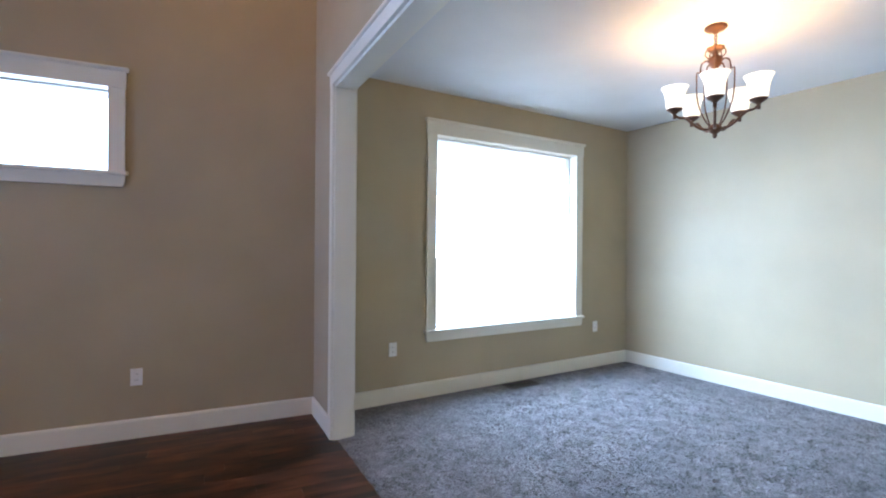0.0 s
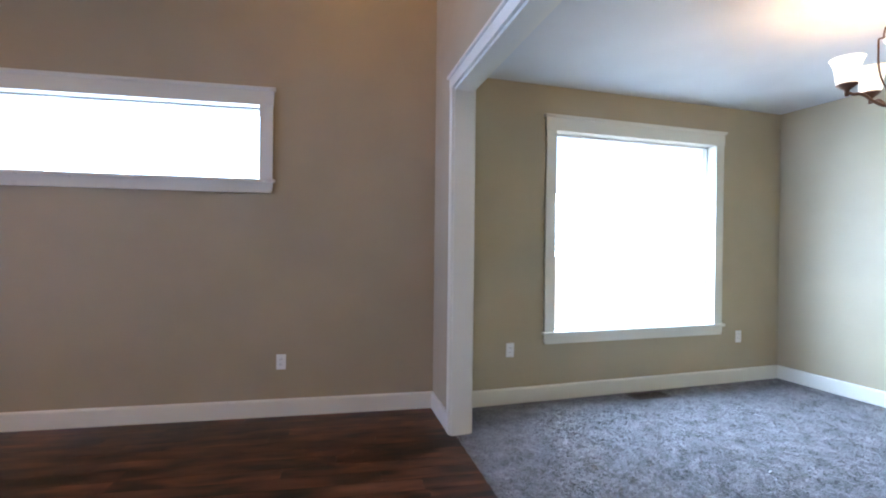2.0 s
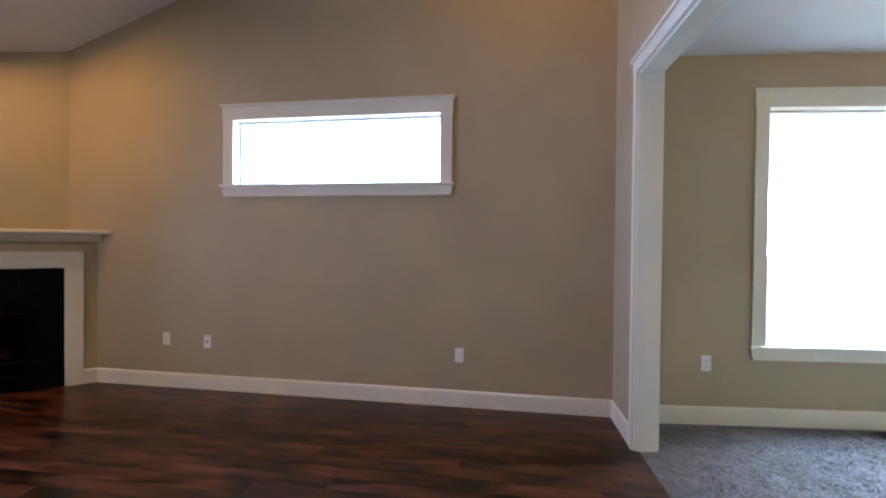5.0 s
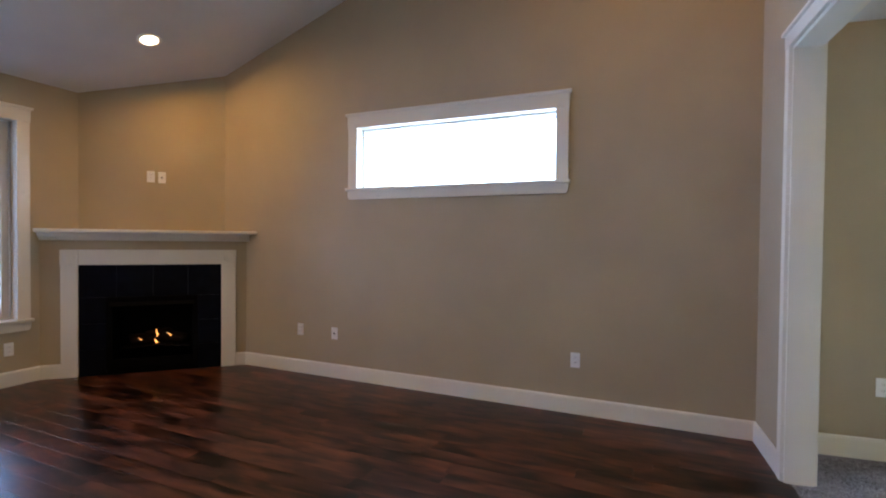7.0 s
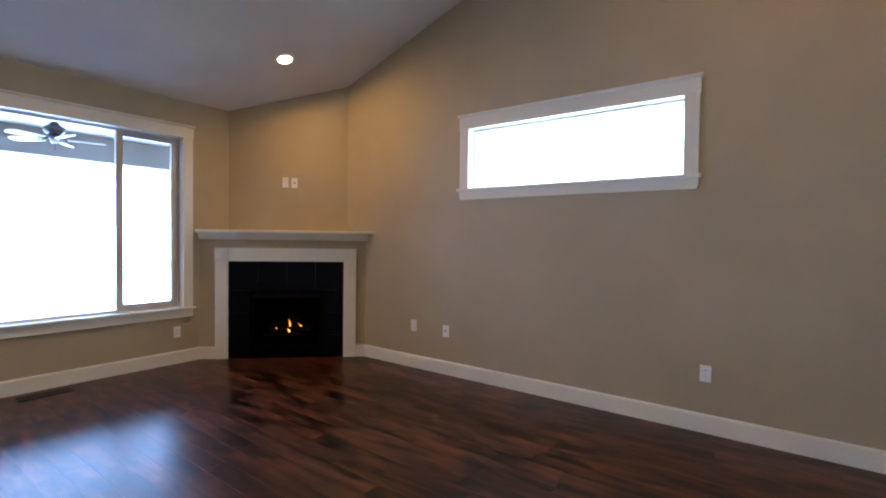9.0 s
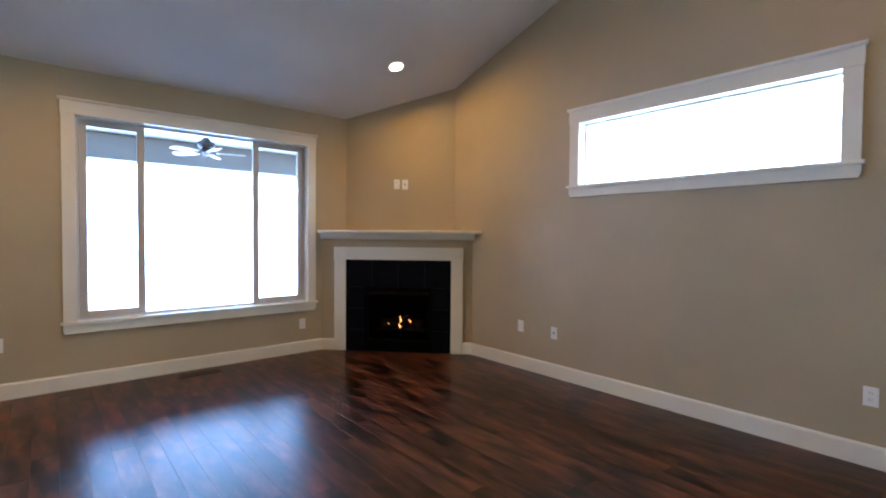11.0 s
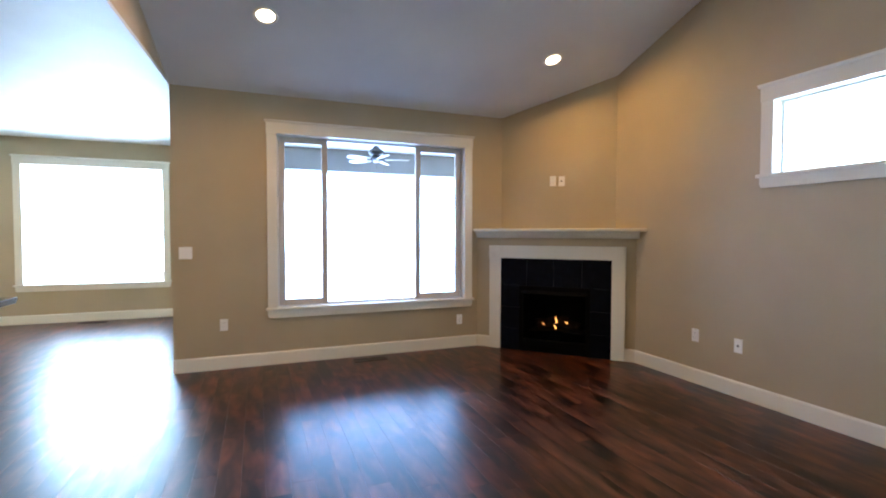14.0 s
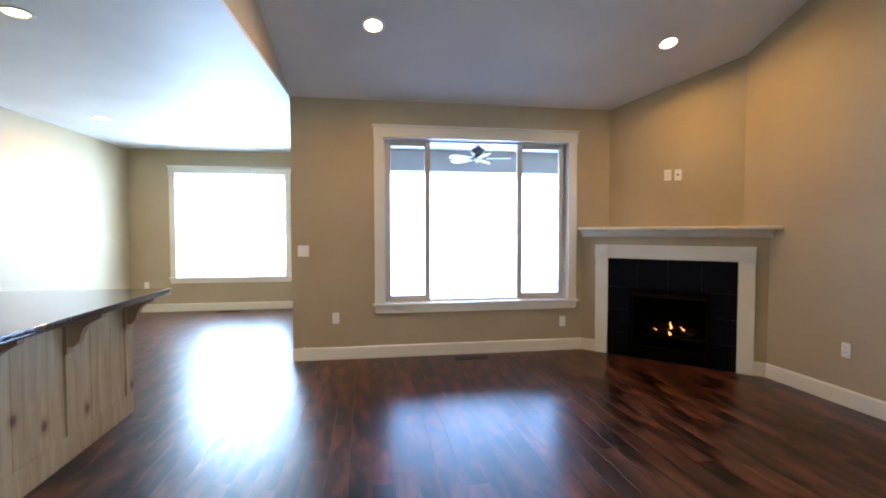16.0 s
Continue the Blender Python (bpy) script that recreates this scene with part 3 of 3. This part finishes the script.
# cream surround
LEG0, LEG1, ST = 0.171, 1.695, 1.228
for a, b in ((LEG0, TU0), (TU1, LEG1)):
    part("surround_leg", boxed(a, b, -0.032, 0.0, 0.0, TZ1 - 0.002, bevel=0.004), TRIM, fp)
    part("corner_block", boxed(a - 0.004, b + 0.004, -0.040, 0.0, TZ1 - 0.002, ST, bevel=0.006), TRIM, fp)
    cu, cz = (a + b) / 2, (TZ1 + ST) / 2
    bm = lathe(bmesh.new(), [(0.046, 0.0), (0.046, 0.006), (0.034, 0.002), (0.020, 0.007), (0.0, 0.009)], 20)
    bmesh.ops.transform(bm, matrix=Matrix.Translation((cu, -0.040, cz)) @ Matrix.Rotation(radians(90), 4, 'X'), verts=bm.verts)
    part("rosette", bm, TRIM, fp, smooth=True)
part("surround_head", boxed(TU0 + 0.004, TU1 - 0.004, -0.030, 0.0, TZ1, ST, bevel=0.004), TRIM, fp)
for a, b in ((0.004, LEG0), (LEG1, L_F - 0.004)):
    part("breast_baseboard", prism(bmesh.new(), [(0, 0), (-0.016, 0), (-0.016, 0.117), (-0.012, 0.129), (-0.004, 0.134), (0, 0.134)], 0, a, b), TRIM, fp)
# mantel: bed moulding and shelf, returned to the two walls
E0, E1 = -0.0, L_F
bm = prism(bmesh.new(), [(0.0, BZ), (-0.03, BZ), (-0.045, BZ + 0.02), (-0.06, BZ + 0.03), (-0.080, BZ + 0.06), (-0.092, BZ + 0.072), (0.0, BZ + 0.072)], 0, E0 + 0.01, E1 + 0.03)
part("bed_moulding", bm, TRIM, fp)
sh = [(-0.004, -0.116), (1.903, -0.116), (1.906, -0.105), (E1 - 0.004, -0.005), (1.567, 0.222), (0.236, 0.248), (0.006, 0.0), (-0.006, -0.105)]
part("mantel_shelf", prism(bmesh.new(), sh, 2, BZ + 0.074, BZ + 0.108, bevel=0.010), TRIM, fp, "cream mantel shelf")
# firebox: steel face, liner, glass, logs and flames
bm = bmesh.new()
fw = 0.05
box(bm, BX0, BX0 + fw, -0.022, 0.03, BZ0, BZ1, 0.004)
box(bm, BX1 - fw, BX1, -0.022, 0.03, BZ0, BZ1, 0.004)
box(bm, BX0 + fw, BX1 - fw, -0.022, 0.03, BZ1 - fw, BZ1, 0.004)
box(bm, BX0 + fw, BX1 - fw, -0.022, 0.03, BZ0, BZ0 + 0.09, 0.004)
part("firebox_frame", bm, IRON, fp, "black steel firebox frame")
part("hood", prism(bmesh.new(), [(-0.022, BZ1 - 0.05), (-0.055, BZ1 - 0.085), (-0.05, BZ1 - 0.09), (-0.018, BZ1 - 0.056)], 0, BX0 + 0.03, BX1 - 0.03), IRON, fp)
for k in range(3):
    part("louver", boxed(BX0 + fw + 0.02, BX1 - fw - 0.02, -0.028, -0.022, BZ0 + 0.018 + 0.024 * k, BZ0 + 0.030 + 0.024 * k), IRON, fp)
bm = bmesh.new()
box(bm, BX0, BX0 + 0.01, 0.03, 0.40, BZ0, BZ1)
box(bm, BX1 - 0.01, BX1, 0.03, 0.40, BZ0, BZ1)
box(bm, BX0, BX1, 0.40, 0.41, BZ0, BZ1)
box(bm, BX0, BX1, 0.03, 0.40, BZ1, BZ1 + 0.01)
box(bm, BX0, BX1, 0.03, 0.40, BZ0, BZ0 + 0.01)
part("firebox_liner", bm, IRON, fp)
part("plinth", boxed(BX0, BX1, -0.012, 0.03, 0.0, BZ0), IRON, fp)
cx = (BX0 + BX1) / 2
rng = random.Random(4)
bm = bmesh.new()
bmesh.ops.create_grid(bm, x_segments=24, y_segments=12, size=0.5)
for v in bm.verts:
    v.co = Vector((cx + v.co.x * 0.62, 0.20 + v.co.y * 0.28, BZ0 + 0.20 + 0.02 * noise.noise(v.co * 14) - 0.05 * abs(v.co.x)))
part("ember_bed", bm, EMBER, fp, "dark gravel ember bed", True)


def log(p, q, r):
    pts = [Vector(p).lerp(Vector(q), i / 8) + Vector((0, 0, 0.012 * math.sin(i * 1.3))) for i in range(9)]
    b2 = tube(bmesh.new(), pts, [r * (0.85 + 0.2 * rng.random()) for _ in pts], 10)
    for v in b2.verts:
        v.co += Vector((noise.noise(v.co * 22), noise.noise(v.co * 22 + Vector((5, 0, 0))), noise.noise(v.co * 22 + Vector((0, 7, 0))))) * 0.012
    part("log", b2, LOG, fp, "charred ceramic log", True)


log((cx - 0.27, 0.24, 0.30), (cx + 0.26, 0.26, 0.29), 0.042)
log((cx - 0.22, 0.13, 0.28), (cx + 0.06, 0.20, 0.33), 0.034)
log((cx + 0.24, 0.12, 0.28), (cx - 0.02, 0.22, 0.34), 0.032)
log((cx - 0.10, 0.15, 0.35), (cx + 0.12, 0.24, 0.37), 0.026)


def flame(u, y, z, h, w, lean):
    prof = [(0.0, 0.0), (0.55, 0.10), (1.0, 0.28), (0.8, 0.5), (0.45, 0.72), (0.2, 0.88), (0.0, 1.0)]
    b2 = lathe(bmesh.new(), [(w * r, h * s) for r, s in prof], 12)
    for v in b2.verts:
        s = v.co.z / h
        v.co.x += lean * s * s + 0.012 * math.sin(s * 6)
        v.co.y *= 0.5
    bmesh.ops.translate(b2, vec=(u, y, z), verts=b2.verts)
    part("flame", b2, FLAME, fp, "small orange gas flame", True)


flame(cx - 0.010, 0.13, 0.255, 0.055, 0.012, 0.004)
flame(cx - 0.008, 0.15, 0.315, 0.095, 0.009, 0.018)
flame(cx + 0.120, 0.13, 0.320, 0.046, 0.009, -0.012)
flame(cx - 0.150, 0.12, 0.295, 0.032, 0.008, 0.010)

# ---------------------------------------------------------------- plates on the walls
def outlet(m, u, z, label="white duplex outlet on the tan wall", group="wall outlets"):
    o = thing("wall_outlet", m @ Matrix.Translation((u, 0, z)), label, "outlet", group)
    part("cover_plate", boxed(-0.036, 0.036, -0.006, 0, -0.059, 0.059, bevel=0.003), PLATE, o)
    for s in (-1, 1):
        rec = part("receptacle", boxed(-0.017, 0.017, -0.0085, -0.006, s * 0.020 - 0.014, s * 0.020 + 0.014, bevel=0.002), PLATE, o)
        for du in (-0.0065, 0.0065):
            part("slot", boxed(du - 0.0012, du + 0.0012, -0.0092, -0.0085, s * 0.020 - 0.004, s * 0.020 + 0.006), SLOT, rec)
    part("screw", lathe_flat(0.003, 0.0015), PLATE, o)
    return o


def lathe_flat(r, h):
    bm = lathe(bmesh.new(), [(r, 0.0), (r, h), (0.0, h)], 10)
    bmesh.ops.transform(bm, matrix=Matrix.Translation((0, -0.006, 0)) @ Matrix.Rotation(radians(90), 4, 'X'), verts=bm.verts)
    return bm


def blank_plate(m, u, z, label, name="cover_plate_blank", category="wall plate", w=0.036, h=0.059, rocker=0):
    o = thing(name, m @ Matrix.Translation((u, 0, z)), label, category)
    part("plate", boxed(-w, w, -0.006, 0, -h, h, bevel=0.003), PLATE, o)
    for k in range(rocker):
        du = (k - (rocker - 1) / 2) * 0.046
        part("rocker", boxed(du - 0.0165, du + 0.0165, -0.010, -0.006, -0.033, 0.033, bevel=0.003), PLATE, o)
    if not rocker:
        part("jack", boxed(-0.008, 0.008, -0.010, -0.006, -0.008, 0.008, bevel=0.002), SLOT if "cable" in label else PLATE, o)
    return o


outlet(M_N, un(-3.302), 0.441)
blank_plate(M_N, un(-2.887), 0.432, "white cable jack plate on the tan wall")
outlet(M_N, un(-0.603), 0.422)
outlet(M_D, 0.461, 0.461, "white duplex outlet beside the dining room window")
outlet(M_D, 2.983, 0.461, "white duplex outlet beside the dining room window")
outlet(M_W, 0.446, 0.447)
outlet(M_W, 3.022, 0.335, "white duplex outlet beside the fireplace")
outlet(M_K, 0.264, 0.456, "white duplex outlet beneath the nook window")
blank_plate(M_W, 0.116, 1.173, "white double rocker light switch plate", "light_switch", "light switch", 0.058, 0.059, 2)
outlet(M_U, 0.633, 1.988, "white duplex outlet above the mantel")
blank_plate(M_U, 0.735, 1.983, "white cable jack plate above the mantel")


# ---------------------------------------------------------------- floor registers
def register(m, w, d, label):
    o = thing("floor_register", m, label, "floor vent")
    bm = bmesh.new()
    box(bm, -w / 2, w / 2, -d / 2, -d / 2 + 0.016, 0, 0.007, 0.002)
    box(bm, -w / 2, w / 2, d / 2 - 0.016, d / 2, 0, 0.007, 0.002)
    box(bm, -w / 2, -w / 2 + 0.016, -d / 2 + 0.016, d / 2 - 0.016, 0, 0.007)
    box(bm, w / 2 - 0.016, w / 2, -d / 2 + 0.016, d / 2 - 0.016, 0, 0.007)
    part("rim", bm, REG, o)
    part("damper", boxed(-w / 2 + 0.016, w / 2 - 0.016, -d / 2 + 0.016, d / 2 - 0.016, 0.0, 0.001), SLOT, o)
    n = int((w - 0.032) / 0.018)
    for k in range(n):
        x = -w / 2 + 0.016 + 0.018 * (k + 0.5)
        part("slat", boxed(x - 0.0032, x + 0.0032, -d / 2 + 0.016, d / 2 - 0.016, 0.001, 0.006), REG, o)
    return o


register(pose(2.567, 3.79, 0.014, 0, 0, 6.0), 0.36, 0.15, "brown metal floor vent set in the carpet")
register(pose(-5.15, 1.235, 0.001, 0, 0, 90), 0.36, 0.13, "brown metal floor vent in the plank floor")
register(pose(-8.76, -2.23, 0.001, 0, 0, 90), 0.36, 0.13, "brown metal floor vent under the nook window")


# ---------------------------------------------------------------- recessed lamps
def can_light(x, y, tilt, z, watts, label, colour=WARM):
    m = Matrix.Translation((x, y, z)) @ Matrix.Rotation(-tilt, 4, 'Y')
    o = thing("recessed_light", m, label, "ceiling light", "recessed ceiling lights")
    part("trim_ring", lathe(bmesh.new(), [(0.075, -0.001), (0.098, -0.001), (0.100, -0.005), (0.094, -0.010), (0.076, -0.008), (0.073, -0.002)], 32), TRIM, o, smooth=True)
    part("lens", lathe(bmesh.new(), [(0.0, -0.006), (0.05, -0.005), (0.074, -0.002)], 32), LENS, o, "glowing lens", True)
    if watts:
        ld = bpy.data.lights.new("recessed_lamp", 'AREA')
        ld.shape, ld.size, ld.energy, ld.color = 'DISK', 0.12, watts, colour
        ld.spread = radians(170)
        lo = new("recessed_lamp", ld)
        lo.matrix_world = m @ Matrix.Translation((0, 0, -0.014))
    return o


SLOPE_A = math.atan(SLOPE)
for x, y in ((-4.307, 0.193), (-4.275, 2.935), (-0.20, 0.193), (-0.20, 2.935)):
    can_light(x, y, SLOPE_A, vault(x), E_CAN * (0.65 if x > -1 else 1.0), "lit recessed light in the sloped white ceiling")
for x, y in ((-6.663, -3.099), (-3.674, -2.092)):
    can_light(x, y, 0.0, VAULT0, E_CAN * 1.2, "lit recessed light in the flat nook ceiling")

# ---------------------------------------------------------------- chandelier
ch = thing("chandelier", pose(2.736, 1.947, D_CEIL), "bronze five-arm chandelier with lit frosted bell shades", "chandelier")
part("canopy", lathe(bmesh.new(), [(0.0, 0.0), (0.064, 0.0), (0.066, -0.010), (0.050, -0.024), (0.018, -0.032), (0.012, -0.045), (0.0, -0.045)], 28), BRONZE, ch, smooth=True)
for k in range(5):
    bm = tube(bmesh.new(), [(0.011 * math.cos(a), 0, -0.052 - 0.016 * k + 0.012 * math.sin(a)) for a in [2 * math.pi * i / 14 for i in range(15)]], 0.0026, 6)
    if k % 2:
        bmesh.ops.rotate(bm, matrix=Matrix.Rotation(radians(90), 3, 'Z'), verts=bm.verts)
    part("chain_link", bm, BRONZE, ch, smooth=True)
part("gilt_bowl", lathe(bmesh.new(), [(0.006, -0.150), (0.018, -0.156), (0.040, -0.150), (0.050, -0.138), (0.052, -0.132), (0.046, -0.136), (0.020, -0.146), (0.006, -0.144)], 24), BRONZE, ch, smooth=True)
part("loop_ring", tube(bmesh.new(), [(0.016 * math.cos(a), 0, -0.128 + 0.018 * math.sin(a)) for a in [2 * math.pi * i / 18 for i in range(19)]], 0.004, 6), BRONZE, ch, smooth=True)
part("top_hub", lathe(bmesh.new(), [(0.0, -0.145), (0.012, -0.150), (0.014, -0.172), (0.022, -0.184), (0.040, -0.194), (0.042, -0.216), (0.034, -0.226), (0.038, -0.238), (0.020, -0.252), (0.010, -0.27), (0.0, -0.27)], 24), BRONZE, ch, smooth=True)
part("centre_rod", tube(bmesh.new(), [(0, 0, -0.26), (0, 0, -0.62)], 0.007, 8), BRONZE, ch)
part("bottom_hub", lathe(bmesh.new(), [(0.0, -0.605), (0.018, -0.612), (0.040, -0.632), (0.042, -0.650), (0.026, -0.668), (0.012, -0.676), (0.016, -0.686), (0.008, -0.70), (0.0, -0.704)], 24), BRONZE, ch, "turned bronze finial hub", True)
shade_prof = [(0.034, 0.0), (0.047, 0.006), (0.052, 0.030), (0.054, 0.065), (0.061, 0.100), (0.074, 0.130), (0.080, 0.140), (0.0775, 0.140), (0.070, 0.128), (0.055, 0.100), (0.050, 0.065), (0.048, 0.030), (0.043, 0.010), (0.030, 0.006)]
RAD = 0.236
for k in range(5):
    R3 = Matrix.Rotation(radians(214.5 + 72 * k), 4, 'Z')

    def turned(bm):
        bmesh.ops.transform(bm, matrix=R3, verts=bm.verts)
        return bm
    arm = part("arm", turned(tube(bmesh.new(), smooth_line([(0.03, 0, -0.645), (0.08, 0, -0.640), (0.125, 0, -0.610), (0.170, 0, -0.568), (0.212, 0, -0.562), (RAD, 0, -0.545)]), 0.0085, 8)), BRONZE, ch, smooth=True)
    hook = smooth_line([(0.030, 0, -0.222), (0.055, 0, -0.212), (0.078, 0, -0.228), (0.086, 0, -0.262), (0.086, 0, -0.282)], 5)
    drop = smooth_line([(0.108, 0, -0.284), (0.108, 0, -0.34), (0.106, 0, -0.42), (0.092, 0, -0.50), (0.060, 0, -0.58), (0.028, 0, -0.63)], 5)
    part("scroll_arm", turned(tube(bmesh.new(), hook + drop, 0.0048, 7)), BRONZE, ch, smooth=True)
    part("hook_scroll", turned(tube(bmesh.new(), smooth_line([(0.030, 0, -0.205), (0.058, 0, -0.180), (0.052, 0, -0.150), (0.034, 0, -0.146), (0.030, 0, -0.160)], 5), 0.0036, 6)), BRONZE, ch, smooth=True)
    cup = part("shade_cup", turned(lathe(bmesh.new(), [(0.0, -0.062), (0.010, -0.060), (0.011, -0.030), (0.022, -0.022), (0.046, -0.004), (0.050, 0.002), (0.036, 0.004), (0.0, 0.004)], 20, (RAD, 0, -0.509))), BRONZE, arm, smooth=True)
    shade = part("shade", turned(lathe(bmesh.new(), [(r, z) for r, z in shade_prof] + [(0.0, 0.006)], 28, (RAD, 0, -0.508))), SHADE, arm, "lit frosted white glass bell shade", True)
    part("bulb", turned(lathe(bmesh.new(), [(0.0, 0.014), (0.010, 0.018), (0.012, 0.04), (0.023, 0.065), (0.024, 0.082), (0.013, 0.10), (0.0, 0.105)], 16, (RAD, 0, -0.508))), BULB, shade, smooth=True)
    ld = bpy.data.lights.new("chandelier_lamp", 'POINT')
    ld.energy, ld.color, ld.shadow_soft_size = E_BULB, (1.0, 0.56, 0.20), 0.02
    lo = new("chandelier_lamp", ld)
    lo.matrix_world = ch.matrix_world @ R3 @ Matrix.Translation((RAD, 0, -0.508 + 0.128))

# ---------------------------------------------------------------- kitchen bar
BX_E, BX_W, BY, BYB, BTOP = -1.75, -4.09, -1.645, -2.37, 0.935
bar = thing("bar_cabinet", pose(0, 0, 0), "pale knotty alder bar cabinet with panelled back", "cabinet")
part("body", boxed(BX_W + 0.02, BX_E, BYB, BY - 0.02, 0.0, BTOP - 0.04), ALDER, bar)
part("base_rail", boxed(BX_W, BX_E, BY - 0.02, BY, 0.0, 0.155, bevel=0.003), ALDER, bar)
part("top_rail", boxed(BX_W, BX_E, BY - 0.02, BY, BTOP - 0.115, BTOP - 0.04, bevel=0.003), ALDER, bar)
stiles = [BX_W, -3.335, -2.645, -1.955]
for k, x in enumerate(stiles):
    sw = 0.105 if k == 0 else 0.050
    part("stile", boxed(x, x + sw, BY - 0.02, BY + 0.001, 0.155, BTOP - 0.115, bevel=0.003), ALDER, bar)
    x1 = stiles[k + 1] if k + 1 < len(stiles) else BX_E
    nb = 3
    for j in range(nb):
        a = x + sw + (x1 - x - sw - 0.004) * j / nb
        b = x + sw + (x1 - x - sw - 0.004) * (j + 1) / nb
        part("panel_board", boxed(a + 0.001, b - 0.001, BY - 0.02, BY - 0.010 + 0.001 * (j % 2), 0.155, BTOP - 0.115), ALDER, bar)
part("end_panel", boxed(BX_W, BX_W + 0.02, BYB, BY - 0.02, 0.0, BTOP - 0.04, bevel=0.002), ALDER, bar)
top = thing("bar_countertop", pose(0, 0, BTOP), "dark polished granite bar top with overhang", "countertop")
part("slab", boxed(BX_W - 0.080, BX_E, BYB - 0.28, BY + 0.25, -0.024, 0.0, bevel=0.007), GRANITE, top)
part("edge_build_up", boxed(BX_W - 0.074, BX_E, BY + 0.195, BY + 0.244, -0.040, -0.0245, bevel=0.005), GRANITE, top)
part("edge_build_up", boxed(BX_W - 0.074, BX_W - 0.025, BYB - 0.274, BY + 0.1945, -0.040, -0.0245, bevel=0.005), GRANITE, top)
part("sub_top", boxed(BX_W - 0.024, BX_E - 0.01, BYB - 0.27, BY + 0.194, -0.0395, -0.0245), CORBEL, top)
for x in (BX_W + 0.085, -3.31, -2.62, -1.93):
    c = thing("corbel", pose(x, BY + 0.001, BTOP - 0.04), "brown stained wooden corbel under the bar top", "corbel", "corbels under the bar")
    prof = [(0.0, 0.0), (0.20, 0.0), (0.20, -0.03), (0.175, -0.045), (0.14, -0.055), (0.10, -0.085), (0.08, -0.13), (0.075, -0.17), (0.045, -0.20), (0.02, -0.205), (0.0, -0.205)]
    part("bracket", prism(bmesh.new(), prof, 0, -0.024, 0.024, bevel=0.003), CORBEL, c)
    part("back_plate", boxed(-0.036, 0.036, 0.0, 0.014, -0.245, -0.001, bevel=0.003), CORBEL, c)

# ---------------------------------------------------------------- plank floor, board by board
ROW = 0.127
floor = thing("floor", pose(0, 0, 0), "dark glossy hand-scraped walnut plank floor", "floor", kind="structure")
LENGTHS = [0.9, 1.2, 1.5]
plank_mesh = {}
for n in LENGTHS:
    bm = bmesh.new()
    g, c = 0.0002, 0.0004
    x0, x1, y0, y1 = g, n - g, g, ROW - g
    lo = [bm.verts.new(p) for p in ((x0, y0, -0.012), (x1, y0, -0.012), (x1, y1, -0.012), (x0, y1, -0.012))]
    mi = [bm.verts.new(p) for p in ((x0, y0, -c), (x1, y0, -c), (x1, y1, -c), (x0, y1, -c))]
    hi = [bm.verts.new(p) for p in ((x0 + c, y0 + c, 0), (x1 - c, y0 + c, 0), (x1 - c, y1 - c, 0), (x0 + c, y1 - c, 0))]
    for a, b in ((lo, mi), (mi, hi)):
        for i in range(4):
            bm.faces.new((a[i], a[(i + 1) % 4], b[(i + 1) % 4], b[i]))
    bm.faces.new(hi)
    me = bpy.data.meshes.new("plank")
    bm.to_mesh(me)
    bm.free()
    me.materials.append(PLANK)
    plank_mesh[n] = me
rest_v, rest_f = [], []
rp = random.Random(11)
y = -4.05
count = 0
while y < NW_Y + 0.02:
    x = -8.95 - rp.random() * 1.2
    edge = sill_x(y + ROW / 2)
    while x < edge:
        n = rp.choice(LENGTHS)
        if x + n > edge:
            n2 = edge - x
        else:
            n2 = n
        z = -0.0003 * rp.random()
        near = -5.6 < x and y > -0.9 and n2 == n and count < 300
        if near:
            ob = new("plank", plank_mesh[n])
            ob.parent = floor
            ob.location = (x, y, z)
            count += 1
        elif n2 > 0.02 and x + n2 > -8.95:
            g, c, b0 = 0.0002, 0.0004, len(rest_v)
            x0, x1, y0, y1 = x + g, x + n2 - g, y + g, y + ROW - g
            rest_v += [(x0, y0, -0.012), (x1, y0, -0.012), (x1, y1, -0.012), (x0, y1, -0.012), (x0, y0, z - c), (x1, y0, z - c), (x1, y1, z - c), (x0, y1, z - c),
                       (x0 + c, y0 + c, z), (x1 - c, y0 + c, z), (x1 - c, y1 - c, z), (x0 + c, y1 - c, z)]
            for r in (0, 4):
                for i in range(4):
                    rest_f.append((b0 + r + i, b0 + r + (i + 1) % 4, b0 + r + 4 + (i + 1) % 4, b0 + r + 4 + i))
            rest_f.append((b0 + 8, b0 + 9, b0 + 10, b0 + 11))
        x += n
    y += ROW
me = bpy.data.meshes.new("far_planks")
me.from_pydata(rest_v, [], rest_f)
me.materials.append(PLANK)
ob = new("far_planks", me)
ob.parent = floor
tagged(ob, kind="stuff")
